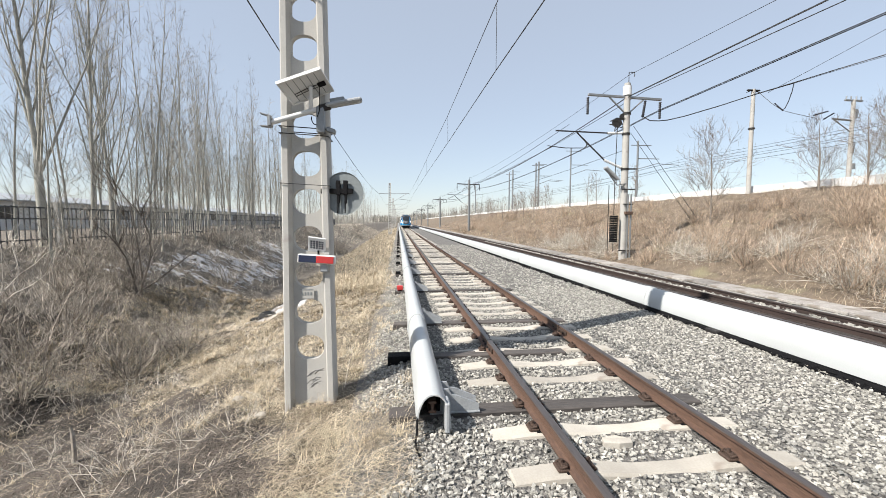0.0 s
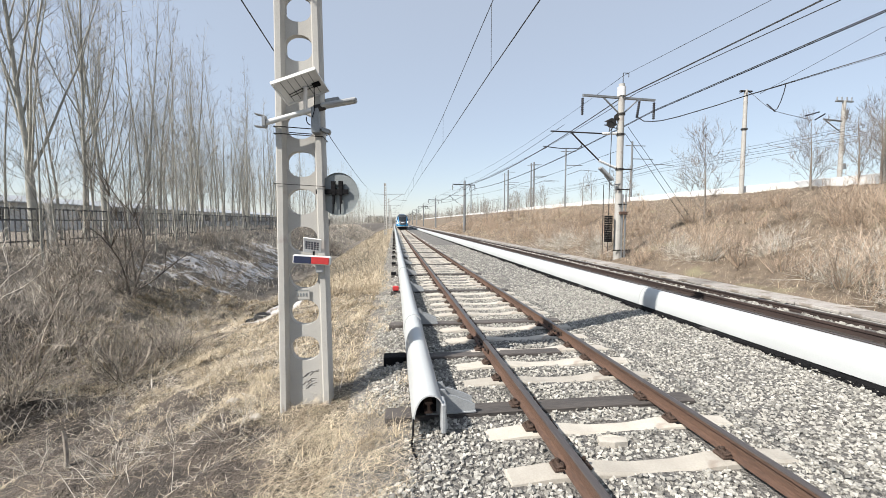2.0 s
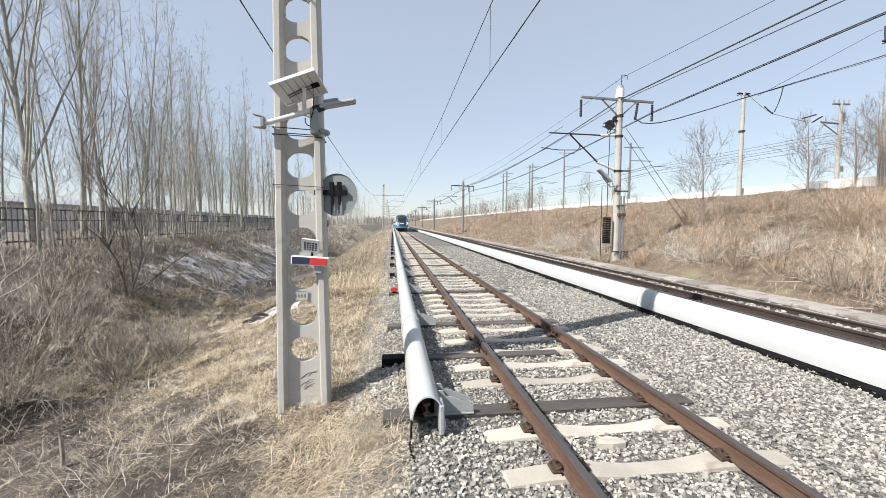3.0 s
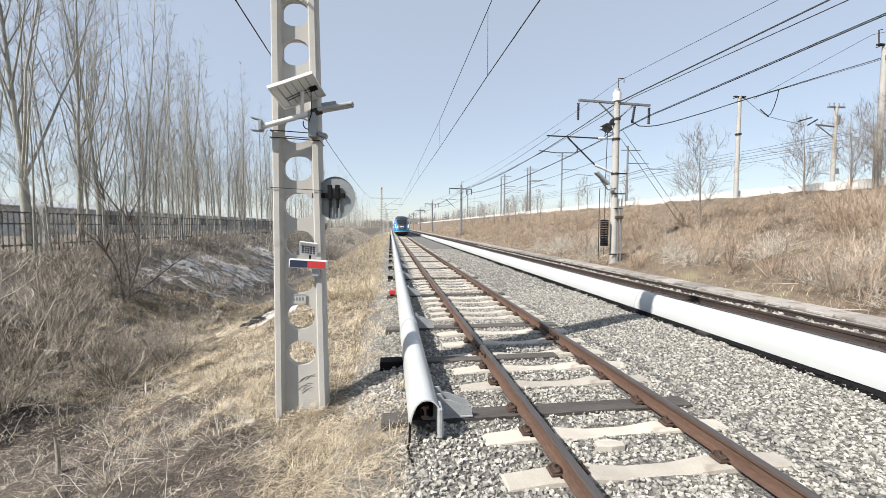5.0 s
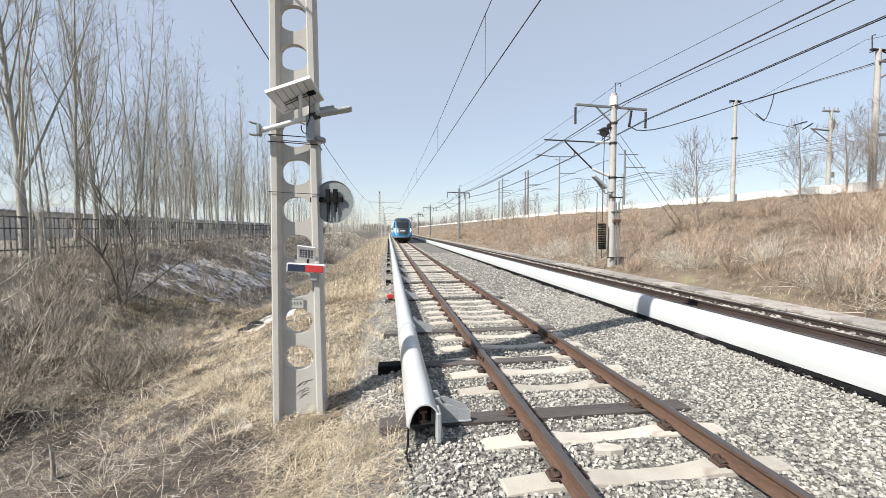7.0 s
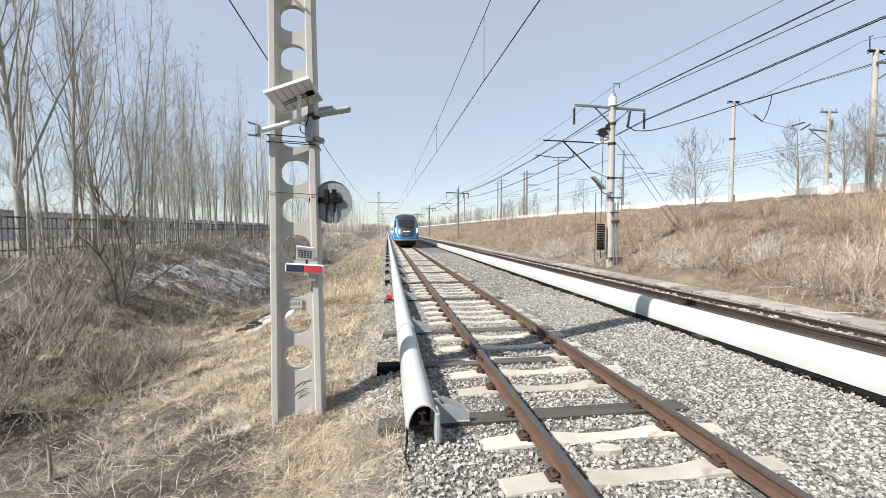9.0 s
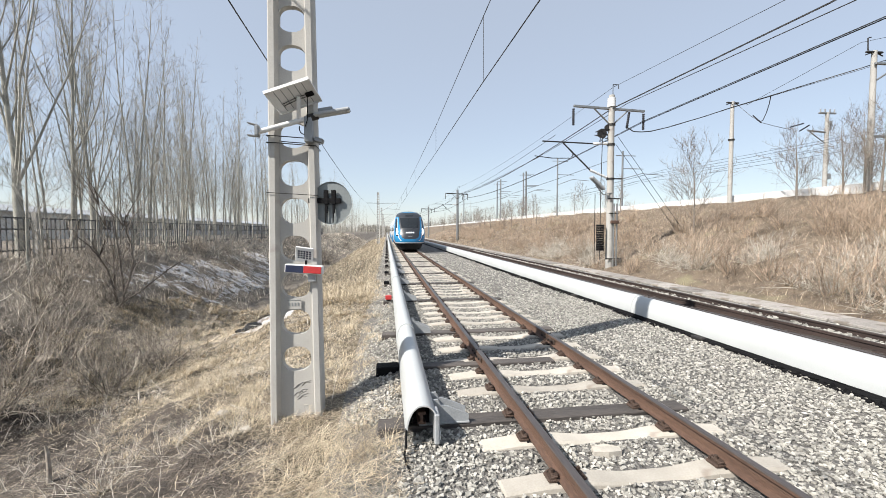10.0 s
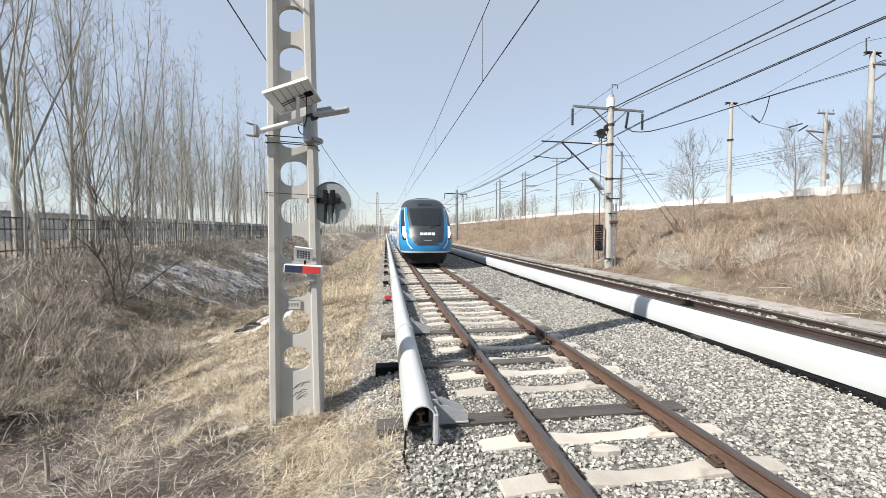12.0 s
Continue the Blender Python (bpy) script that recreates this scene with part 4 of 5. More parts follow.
# ---------------------------------------------------------------- train
def nose_y(z):
    return float(np.interp(z, [0.6, 0.8, 1.2, 1.6, 2.1, 2.7, 3.2, 3.5, 3.7, 3.82], [0.14, 0.03, 0.0, 0.14, 0.45, 0.98, 1.48, 1.85, 2.2, 2.8]))


def half_w(z):
    return float(np.interp(z, [0.6, 0.75, 1.0, 1.4, 2.0, 2.7, 3.1, 3.4, 3.6, 3.74, 3.82], [1.30, 1.38, 1.46, 1.50, 1.48, 1.42, 1.34, 1.24, 1.10, 0.90, 0.55]))


def skin(s, z, off=0.0):
    w, a = half_w(z), min(abs(s), 0.9999)
    n = abs(s) ** 2
    return (w * s + off * n * (1 if s > 0 else -1), nose_y(z) + 1.35 * (1 - (1 - a ** 2.7) ** 0.5) - off * (1 - 0.7 * n), z)


def skin_patch(zs, lo, hi, off, n=14):
    """A piece of the nose: from lo(z) to hi(z) across, standing off by a little."""
    g = Geo()
    rows = [[skin(lo(z) + (hi(z) - lo(z)) * k / n, z, off) for k in range(n + 1)] for z in zs]
    return g.loft(rows, closed=False, caps=False)


def lin(*pairs):
    a, b = [p[0] for p in pairs], [p[1] for p in pairs]
    return lambda z: float(np.interp(z, a, b))


LOW, TOP = 0.72, 3.82


def build_train():
    tr = thing("train", "blue commuter train with a raked dark windscreen, approaching", "train")
    zs = list(np.linspace(LOW, TOP, 26))
    part("nose", skin_patch(zs, lambda z: -1.0, lambda z: 1.0, 0.0, 30), M_blue, tr, "glossy blue front shell", smooth=True)
    low = Geo().loft([[(x * k, 0.35 + 1.2 * (abs(x) / 1.3) ** 3 + d, z) for x in np.linspace(-1.3, 1.3, 15)] for z, k, d in ((0.16, 0.86, 0.25), (0.4, 0.93, 0.1), (0.74, 0.98, 0.0))], closed=False, caps=False)
    part("skirt", low, M_under, tr, "black lower skirt", smooth=True)
    part("bumper_line", skin_patch([0.72, 0.77, 0.82], lambda z: -0.99, lambda z: 0.99, 0.015, 30), M_pale, tr, "pale stripe above the skirt", smooth=True)
    edge = lin((1.14, 0.36), (1.2, 0.47), (1.32, 0.53), (3.2, 0.77))
    mask = part("front_mask", skin_patch(list(np.linspace(1.14, 3.25, 18)), lambda z: -edge(z), edge, 0.012, 18), M_roof, tr, "black front panel", smooth=True)
    ws = lin((2.18, 0.54), (3.14, 0.67))
    part("windscreen", skin_patch(list(np.linspace(2.18, 3.14, 10)), lambda z: -ws(z), ws, 0.026, 16), M_glass, mask, "large raked windscreen", smooth=True)
    part("wiper", Geo().tube([skin(0.12, 2.06, 0.04), skin(0.46, 2.2, 0.045), skin(0.6, 3.02, 0.045)], 0.014, 5), M_black, mask)
    part("display", skin_patch([3.3, 3.37, 3.44], lambda z: -0.3, lambda z: 0.3, 0.03, 8), M_glass, mask)
    for k, (u0, u1) in enumerate(((-0.27, -0.15), (-0.13, -0.01), (0.01, 0.12), (0.14, 0.25))):
        part("emblem", skin_patch([1.66, 1.72, 1.8], lambda z: u0, lambda z: u1, 0.03, 4), M_pale, mask, "plain white emblem bar", smooth=True)
    part("badge", skin_patch([1.36, 1.41], lambda z: -0.13, lambda z: 0.13, 0.03, 6), M_steel, mask)
    part("roof_cap", skin_patch(list(np.linspace(3.25, TOP, 8)), lambda z: -1.0, lambda z: 1.0, 0.014, 24), M_roof, tr, "dark roof front", smooth=True)
    for s in (-1, 1):
        a = lin((0.95, 0.55), (1.2, 0.69), (1.45, 0.71), (3.2, 0.85))
        b = lin((0.95, 0.61), (1.2, 0.73), (1.45, 0.74), (3.2, 0.862))
        part("side_stripe", skin_patch(list(np.linspace(0.95, 3.2, 16)), lambda z: s * a(z), lambda z: s * b(z), 0.016, 4), M_pale, tr, "pale slanting stripe", smooth=True)
        c, d = lin((1.5, 0.765), (1.75, 0.76), (2.15, 0.80)), lin((1.5, 0.80), (1.75, 0.88), (2.15, 0.86))
        part("headlight", skin_patch(list(np.linspace(1.5, 2.15, 8)), lambda z: s * c(z), lambda z: s * d(z), 0.028, 5), M_lamp, tr, "lit white headlight", smooth=True)
        e, f = lin((1.4, 0.755), (1.9, 0.77), (3.1, 0.865)), lin((1.4, 0.86), (1.9, 0.92), (3.1, 0.965))
        part("side_window", skin_patch(list(np.linspace(1.4, 3.1, 12)), lambda z: s * e(z), lambda z: s * f(z), 0.014, 6), M_glass, tr, "dark corner window round the lamp", smooth=True)
    # coaches
    prof = [(half_w(z), z) for z in np.linspace(LOW, TOP, 18)]
    ring = prof + [(-x, z) for x, z in reversed(prof)]
    win = Geo().box(0, 0, 0, 0.03, 1.5, 0.85, 0.012).mesh("window", M_glass)
    door = Geo().box(0, 0, 0, 0.03, 1.3, 2.0, 0.012).mesh("door", M_blue)
    for k in range(3):
        y0, y1 = (1.36 if k == 0 else 19.6 * k + 0.3), 19.6 * (k + 1) - 0.3
        if k == 0:
            rows = [[(half_w(z), nose_y(z) + 1.35, z) for z in np.linspace(LOW, TOP, 18)], [(half_w(z), y1, z) for z in np.linspace(LOW, TOP, 18)]]
            g = Geo().loft(rows, closed=False, caps=False)
            g.loft([[(-x, y, z) for x, y, z in r] for r in rows], closed=False, caps=False)
            g.add([(-0.55, 4.15, TOP), (0.55, 4.15, TOP), (0.55, y1, TOP), (-0.55, y1, TOP)], [(0, 1, 2, 3)])
        else:
            g = Geo().along_y(ring, y0, y1)
        coach = part("coach_body", g, M_pale, tr, "pale coach side", smooth=True)
        part("underframe", Geo().box(0, (y0 + y1) / 2 + 1, 0.45, 2.4, y1 - y0 - 3, 0.55, 0.05), M_under, tr)
        part("gangway", Geo().box(0, y1 + 0.3, 2.0, 2.3, 0.62, 2.9, 0.05), M_under, tr)
        for s in (-1, 1):
            for j in range(5):
                y = 19.6 * k + 5.2 + 3.1 * j
                o = part("window", win, None, coach)
                o.matrix_basis = pose(s * 1.44, y, 2.3, 0, -s * 8, 0)
                if j < 4:
                    o = part("door", door, None, coach)
                    o.matrix_basis = pose(s * 1.475, y + 1.55, 1.6, 0, -s * 3, 0)
        part("roof_unit", Geo().box(0, (y0 + y1) / 2 + 2, 3.9, 1.5, 5.0, 0.22, 0.06), M_roof, coach)
    for y in (3.2, 15.5, 23, 36, 43, 55):
        bg = Geo().box(0, y, 0.25, 2.1, 2.4, 0.25, 0.05)
        for x in (-0.7535, 0.7535):
            for d in (-0.9, 0.9):
                bg.tube([(x - 0.06, y + d, 0.38), (x + 0.06, y + d, 0.38)], 0.38, 18)
        part("bogie", bg, M_under, tr, "dark bogie with wheels")
    part("pilot", Geo().box(0, 1.2, 0.2, 1.9, 0.5, 0.24, 0.04), M_under, tr)
    return tr


train = build_train()


# ---------------------------------------------------------------- bare trees and shrubs
def tubes(branches, n=3):
    """Tapered tubes with n sides along many polylines, as arrays."""
    vs, fs, k = [], [], 0
    ang = 2 * np.pi * np.arange(n) / n
    for pts, rad in branches:
        pts = np.asarray(pts)
        d = np.gradient(pts, axis=0)
        d /= np.linalg.norm(d, axis=1)[:, None] + 1e-9
        ref = np.where(np.abs(d[:, 2:3]) < 0.9, [[0, 0, 1.0]], [[1.0, 0, 0]])
        s = np.cross(d, ref)
        s /= np.linalg.norm(s, axis=1)[:, None] + 1e-9
        u = np.cross(s, d)
        ring = pts[:, None] + (s[:, None] * np.cos(ang)[None, :, None] + u[:, None] * np.sin(ang)[None, :, None]) * np.asarray(rad)[:, None, None]
        vs.append(ring.reshape(-1, 3))
        m = len(pts)
        i, j = np.meshgrid(np.arange(m - 1), np.arange(n if n > 2 else 1), indexing="ij")
        a, b = k + i * n + j, k + i * n + (j + 1) % n
        fs.append(np.stack([a, b, b + n, a + n], -1).reshape(-1, 4))
        k += m * n
    return np.concatenate(vs), np.concatenate(fs)


def joined(*meshes):
    vs, fs, k = [], [], 0
    for v, f in meshes:
        vs.append(v)
        fs.append(f + k)
        k += len(v)
    return np.concatenate(vs), np.concatenate(fs)


def shoot(rng, base, direction, length, r, segs, curl, lift):
    """One branch: starts along a direction, bends up by lift and wanders by curl."""
    pts, d = [np.array(base, float)], np.array(direction, float)
    for _ in range(segs):
        d = d + rng.normal(0, curl, 3) + np.array([0, 0, lift])
        d /= np.linalg.norm(d)
        pts.append(pts[-1] + d * length / segs)
    return np.array(pts), r * np.linspace(1, 0.25, segs + 1)


def side(rng, axis, angle):
    """A direction at that angle to the axis, on a random side."""
    v = rng.normal(0, 1, 3)
    v -= axis * (v @ axis)
    v /= np.linalg.norm(v) + 1e-9
    return axis * math.cos(angle) + v * math.sin(angle)


def poplar_meshes(seed, h, first, n1, n2, n3, tilt=0.5, reach=0.27, r0=0.15, fine=0.0035, bark=M_bark, twig=M_twig):
    rng = np.random.default_rng(seed)
    trunk = shoot(rng, (0, 0, -0.3), (0, 0, 1), h + 0.3, r0, 10, 0.03, 0.05)
    trunk = (trunk[0], r0 * np.linspace(1, 0.08, 11))
    limbs, twigs, ends = [], [], []
    tp = trunk[0]

    def at(poly, f):
        q = f * (len(poly) - 1)
        i = min(int(q), len(poly) - 2)
        d = poly[i + 1] - poly[i]
        return poly[i] + d * (q - i), d / np.linalg.norm(d)

    for i in range(n1):
        f = first + (0.97 - first) * (i / n1) ** 1.15
        p, d = at(tp, f)
        length = h * reach * (1.15 - 0.9 * f) * rng.uniform(0.7, 1.3) + 0.4
        b = shoot(rng, p, side(rng, d, tilt * rng.uniform(0.7, 1.4)), length, r0 * (0.24 - 0.18 * f) * rng.uniform(0.6, 1.2), 5, 0.07, 0.09)
        limbs.append(b)
        for _ in range(max(2, int(n2 * (1.1 - 0.6 * f)))):
            g = rng.uniform(0.15, 0.95)
            p2, d2 = at(b[0], g)
            c = shoot(rng, p2, side(rng, d2, rng.uniform(0.45, 0.95)), length * rng.uniform(0.25, 0.55), fine * 1.7, 3, 0.12, 0.07)
            twigs.append(c)
            for _ in range(n3):
                p3, d3 = at(c[0], rng.uniform(0.1, 0.95))
                ends.append(shoot(rng, p3, side(rng, d3, rng.uniform(0.4, 1.1)), rng.uniform(0.2, 0.6), fine, 2, 0.18, 0.04))
    tv, tf = tubes([trunk], 8)
    wv, wf = joined(tubes(limbs, 4), tubes(twigs, 3), tubes(ends, 2))
    trunk_me = fast_mesh("trunk", tv, tf, bark)
    trunk_me.shade_smooth()
    return trunk_me, fast_mesh("crown", wv, wf, twig)


def forked_meshes(seed, h, fork, limbs, r0):
    """A poplar that forks low into steep limbs, each with short upswept side shoots and twigs."""
    rng = np.random.default_rng(seed)
    tp = shoot(rng, (0, 0, -0.3), (0, 0, 1), h + 0.3, r0, 12, 0.035, 0.05)[0]
    stems = [(tp, r0 * np.interp(np.linspace(0, 1, 13), [0, fork, fork + 0.1, 1], [1, 0.8, 0.5, 0.06]))]
    for i in range(limbs):
        f = fork + 0.42 * (i / limbs) ** 1.3
        q = f * 12
        p = tp[int(q)] + (tp[int(q) + 1] - tp[int(q)]) * (q - int(q))
        length = h * (0.98 - f) * rng.uniform(0.55, 0.92)
        b = shoot(rng, p, side(rng, np.array([0, 0, 1.0]), rng.uniform(0.28, 0.5)), length, r0 * (0.36 - 0.45 * (f - fork)) * rng.uniform(0.6, 1), 9, 0.05, 0.2)
        stems.append((b[0], b[1] * np.linspace(1, 0.5, 10)))
    shoots, twigs = [], []
    for poly, rad in stems:
        n = int(len(poly) * 2.2)
        for _ in range(n):
            g = rng.uniform(fork + 0.04 if len(poly) > 10 else 0.12, 0.97) * (len(poly) - 1)
            i = min(int(g), len(poly) - 2)
            d = poly[i + 1] - poly[i]
            p, d = poly[i] + d * (g - i), d / np.linalg.norm(d)
            c = shoot(rng, p, side(rng, d, rng.uniform(0.5, 1.0)), rng.uniform(0.5, 1.7) * (1.15 - 0.5 * g / len(poly)), 0.010, 4, 0.12, 0.06)
            shoots.append(c)
            for _ in range(5):
                k = rng.integers(1, 5)
                e = c[0][k] - c[0][k - 1]
                e /= np.linalg.norm(e)
                twigs.append(shoot(rng, c[0][k] - e * rng.uniform(0, 0.2), side(rng, e, rng.uniform(0.5, 1.2)), rng.uniform(0.15, 0.55), 0.006, 2, 0.18, 0.03))
    trunk = fast_mesh("trunk", *tubes(stems[:1], 8), M_bark)
    trunk.shade_smooth()
    limb = [fast_mesh("limb", *tubes([q], 5), M_bark) for q in stems[1:]]
    for me in limb:
        me.shade_smooth()
    return [trunk] + limb + [fast_mesh("crown", *joined(tubes(shoots, 3), tubes(twigs, 2)), M_twig)]


def tree(name, meshes, label, group, category="tree"):
    t = thing(name, label, category, group=group)
    for nm, me in zip(["trunk"] + ["limb"] * (len(meshes) - 2) + ["crown"], meshes):
        part(nm, me, None, t)
    return t


def place(ob, first, x, y, rz, s=1.0, sink=0.05):
    """First use takes the original, later ones a copy."""
    z = float(ground_z(x, y)) - sink
    if first:
        ob.matrix_basis = pose(x, y, z, 0, 0, rz)
        return ob
    return copy_thing(ob, pose(x, y, z, 0, 0, rz))


def build_poplars():
    near = [tree("poplar", forked_meshes(11 + i, h, f, n, r), "tall bare poplar forking low into steep pale limbs", "poplars behind the fence") for i, (h, f, n, r) in enumerate(((16.0, 0.17, 11, 0.19), (15.5, 0.16, 12, 0.14), (16.5, 0.14, 12, 0.16)))]
    slim = [tree("poplar", poplar_meshes(31 + i, h, 0.17, 34, 5, 3, 0.40, 0.19, 0.07, 0.0055), "slender young bare poplar in a dense row", "poplars behind the fence") for i, h in enumerate((14.0, 16.0, 12.5))]
    far = [tree("poplar", poplar_meshes(51 + i, h, 0.2, 24, 3, 3, 0.42, 0.19, 0.08, 0.008), "distant slender bare poplar", "poplars behind the fence") for i, h in enumerate((14.0, 15.5))]
    used = set()
    rn = random.Random(21)

    def put(t, x, y):
        place(t, t not in used, x, y, rn.uniform(0, 360))
        used.add(t)
    put(near[0], -13.7, 17.3)
    put(near[1], -14.2, 20.6)
    put(near[1], -17.6, 18.0)
    put(near[2], -15.6, 24.0)
    young = tree("poplar", poplar_meshes(91, 6.5, 0.08, 28, 6, 4, 0.6, 0.32, 0.045, 0.005), "young bare poplar in front of the fence", "poplars behind the fence")
    for x, y in ((-12.0, 16.0), (-11.6, 19.2), (-12.2, 21.4), (-11.9, 25.2)):
        put(young, x, y)
    for x, y in ((-11.2, 17.5), (-11.5, 23.0), (-11.0, 20.2), (-12.2, 29.0), (-11.4, 14.6), (-12.3, 34.0)):
        put(young, x, y)
    for i in range(34):
        put(slim[rn.randrange(3)], -14.0 - rn.random() * 7.5, 22.5 + i * 0.85 + rn.uniform(-0.5, 0.5))
    for i in range(34):
        put(rn.choice(slim + far), -13.8 - rn.random() * 12, 34 + i * 1.4 + rn.uniform(-0.5, 0.5))
    for i in range(84):
        put(far[rn.randrange(2)], -10.5 - rn.random() * 22, 58 + i * 2.0 + rn.uniform(-1, 1))


build_poplars()


def shrub_meshes(seed, h, stems, n2, n3, spread, mat, r0=0.02, curl=0.13, thin=0.22):
    rng = np.random.default_rng(seed)
    main, fine, ends = [], [], []
    for _ in range(stems):
        a = rng.uniform(0, 2 * np.pi)
        d = side(rng, np.array([0, 0, 1.0]), spread * rng.uniform(0.2, 1.2))
        b = shoot(rng, (0.12 * math.cos(a), 0.12 * math.sin(a), -0.1), d, h * rng.uniform(0.6, 1.1), r0 * rng.uniform(0.6, 1.2), 6, curl, 0.03)
        main.append(b)
        for _ in range(n2):
            i = rng.integers(1, 6)
            dd = b[0][i] - b[0][i - 1]
            dd /= np.linalg.norm(dd)
            c = shoot(rng, b[0][i], side(rng, dd, rng.uniform(0.4, 1.0)), h * rng.uniform(0.2, 0.5), r0 * 0.42, 4, 0.16, 0.02)
            fine.append(c)
            for _ in range(n3):
                j = rng.integers(1, 4)
                d3 = c[0][j] - c[0][j - 1]
                d3 /= np.linalg.norm(d3)
                ends.append(shoot(rng, c[0][j], side(rng, d3, rng.uniform(0.4, 1.1)), h * rng.uniform(0.08, 0.24), r0 * thin, 2, 0.2, 0))
    mv, mf = tubes(main, 4)
    fv, ff = joined(tubes(fine, 2), tubes(ends, 2))
    return fast_mesh("stem", mv, mf, mat), fast_mesh("crown", fv, ff, mat)


def shrub(label, meshes, group):
    t = thing("shrub", label, "shrub", group=group)
    for nm, me in zip(("stem", "crown"), meshes):
        part(nm, me, None, t)
    return t


M_dark_bark = material("dark_shrub_bark", (0.26, 0.225, 0.19), (0.07, 0.058, 0.048), 1.5, 0.9, 0, 0.3, 20, per_piece=0.5)
M_pale_twig = material("pale_twigs", (0.72, 0.67, 0.58), (0.40, 0.36, 0.31), 1.5, 0.9, 0, 0, 20, per_piece=0.45)


def build_shrubs():
    rn = random.Random(14)
    big = shrub("tall leafless dark shrub on the far side of the ditch", shrub_meshes(4, 4.4, 5, 14, 9, 0.4, M_dark_bark, 0.042, 0.2, 0.14), "ditch shrubs")
    place(big, True, -8.7, 14.4, 0)
    low = [shrub("tangled leafless shrub in the ditch", shrub_meshes(5 + i, h, 24, 8, 4, 1.35, M_shrub, 0.014, 0.2, 0.34), "ditch shrubs") for i, h in enumerate((1.7, 1.2, 2.3))]
    low[1:1] = [shrub("pale leafless shrub with arching stems in the ditch", shrub_meshes(9, 2.0, 14, 6, 4, 1.2, M_pale_twig, 0.014, 0.2, 0.3), "ditch shrubs")]
    first = [True] * 4
    spots = [(-7.6, 9.2), (-6.6, 10.2), (-6.9, 8.0), (-8.2, 11.0), (-8.8, 9.4), (-5.9, 9.5), (-7.7, 10.4), (-9.5, 12.5), (-6.2, 11.6), (-5.4, 10.7), (-9.6, 10.6), (-10.2, 14.5)]
    spots += [(rn.uniform(-12, -7.4), rn.uniform(11, 34)) for _ in range(13)] + [(rn.uniform(-11, -4.5), rn.uniform(34, 130)) for _ in range(26)]
    for x, y in spots:
        k = rn.randrange(4)
        place(low[k], first[k], x, y, rn.uniform(0, 360))
        first[k] = False
    tan = [shrub("brown leafless brush on the railway bank", shrub_meshes(15 + i, h, 15, 6, 4, 0.85, (M_bush, M_brush, M_bush)[i], 0.013, 0.16, 0.3), "bank shrubs") for i, h in enumerate((1.5, 1.9, 1.2))]
    first = [True] * 3
    for _ in range(200):
        y = 4 + 80 * rn.random() ** 1.5
        x = 11.0 + 9.5 * rn.random()
        k = rn.randrange(3)
        place(tan[k], first[k], x, y, rn.uniform(0, 360))
        first[k] = False
    grey = shrub("grey tangle of dead branches at the foot of the bank", shrub_meshes(40, 1.3, 22, 6, 4, 1.5, M_pale_twig, 0.012, 0.24, 0.3), "bank shrubs")
    place(grey, True, 12.4, 15.2, 0)
    for _ in range(58):
        y = 5 + 27 * rn.random() ** 1.4
        place(grey, False, 11.2 + rn.random() * (4.6 if y < 14 else 2.4), y, rn.uniform(0, 360))
    # small trees on the bank
    t1 = tree("small_tree", poplar_meshes(71, 5.2, 0.2, 30, 9, 8, 0.75, 0.46, 0.06, 0.0055, M_sapling, M_sapling), "small bare tree standing on the bank", "bank trees")
    place(t1, True, 17.3, 20.7, 20)
    t2 = tree("small_tree", poplar_meshes(72, 4.2, 0.12, 30, 8, 7, 0.8, 0.45, 0.07, 0.0052, M_sapling, M_sapling), "small bare tree with a spreading crown on the bank", "bank trees")
    place(t2, True, 24.5, 21.2, 0)
    for x, y in ((25.2, 18.2), (24.0, 16.7), (26.5, 20.2)):
        place(t2, False, x, y, rn.uniform(0, 360))
    thin = tree("small_tree", poplar_meshes(73, 4.0, 0.2, 18, 5, 3, 0.6, 0.3, 0.05, 0.008, M_sapling, M_sapling), "thin bare sapling on the far bank", "bank trees")
    place(thin, True, 20, 52, 0)
    for _ in range(38):
        place(thin, False, rn.uniform(17, 27), 40 + 110 * rn.random(), rn.uniform(0, 360))
    for _ in range(16):
        place(thin, False, rn.uniform(29, 50), rn.uniform(45, 80), rn.uniform(0, 360), sink=2.0)
    weed = shrub("low dead weed with curled stems in the grass", shrub_meshes(60, 0.62, 12, 5, 4, 1.3, M_pale_twig, 0.0045), "dead weeds")
    place(weed, True, -2.6, 5.2, 0)
    for x, y in [(rn.uniform(-5.5, -1.5), rn.uniform(3.2, 9.5)) for _ in range(14)]:
        place(weed, False, x - 0.25 * (y - 3.5) * (x < -2.5), y, rn.uniform(0, 360))
    st = thing("dead_stalk", "short dark dead stump stalk in the grass", "stump", (-4.15, 5.45, float(ground_z(-4.15, 5.45)) - 0.05))
    v, f = tubes([(np.array([[0, 0, 0], [0.012, 0, 0.2], [-0.004, 0.01, 0.42], [-0.016, 0, 0.52]]), np.array([0.03, 0.026, 0.024, 0.012]))], 7)
    part("stalk", fast_mesh("stalk", v, f, M_shrub), None, st)


build_shrubs()


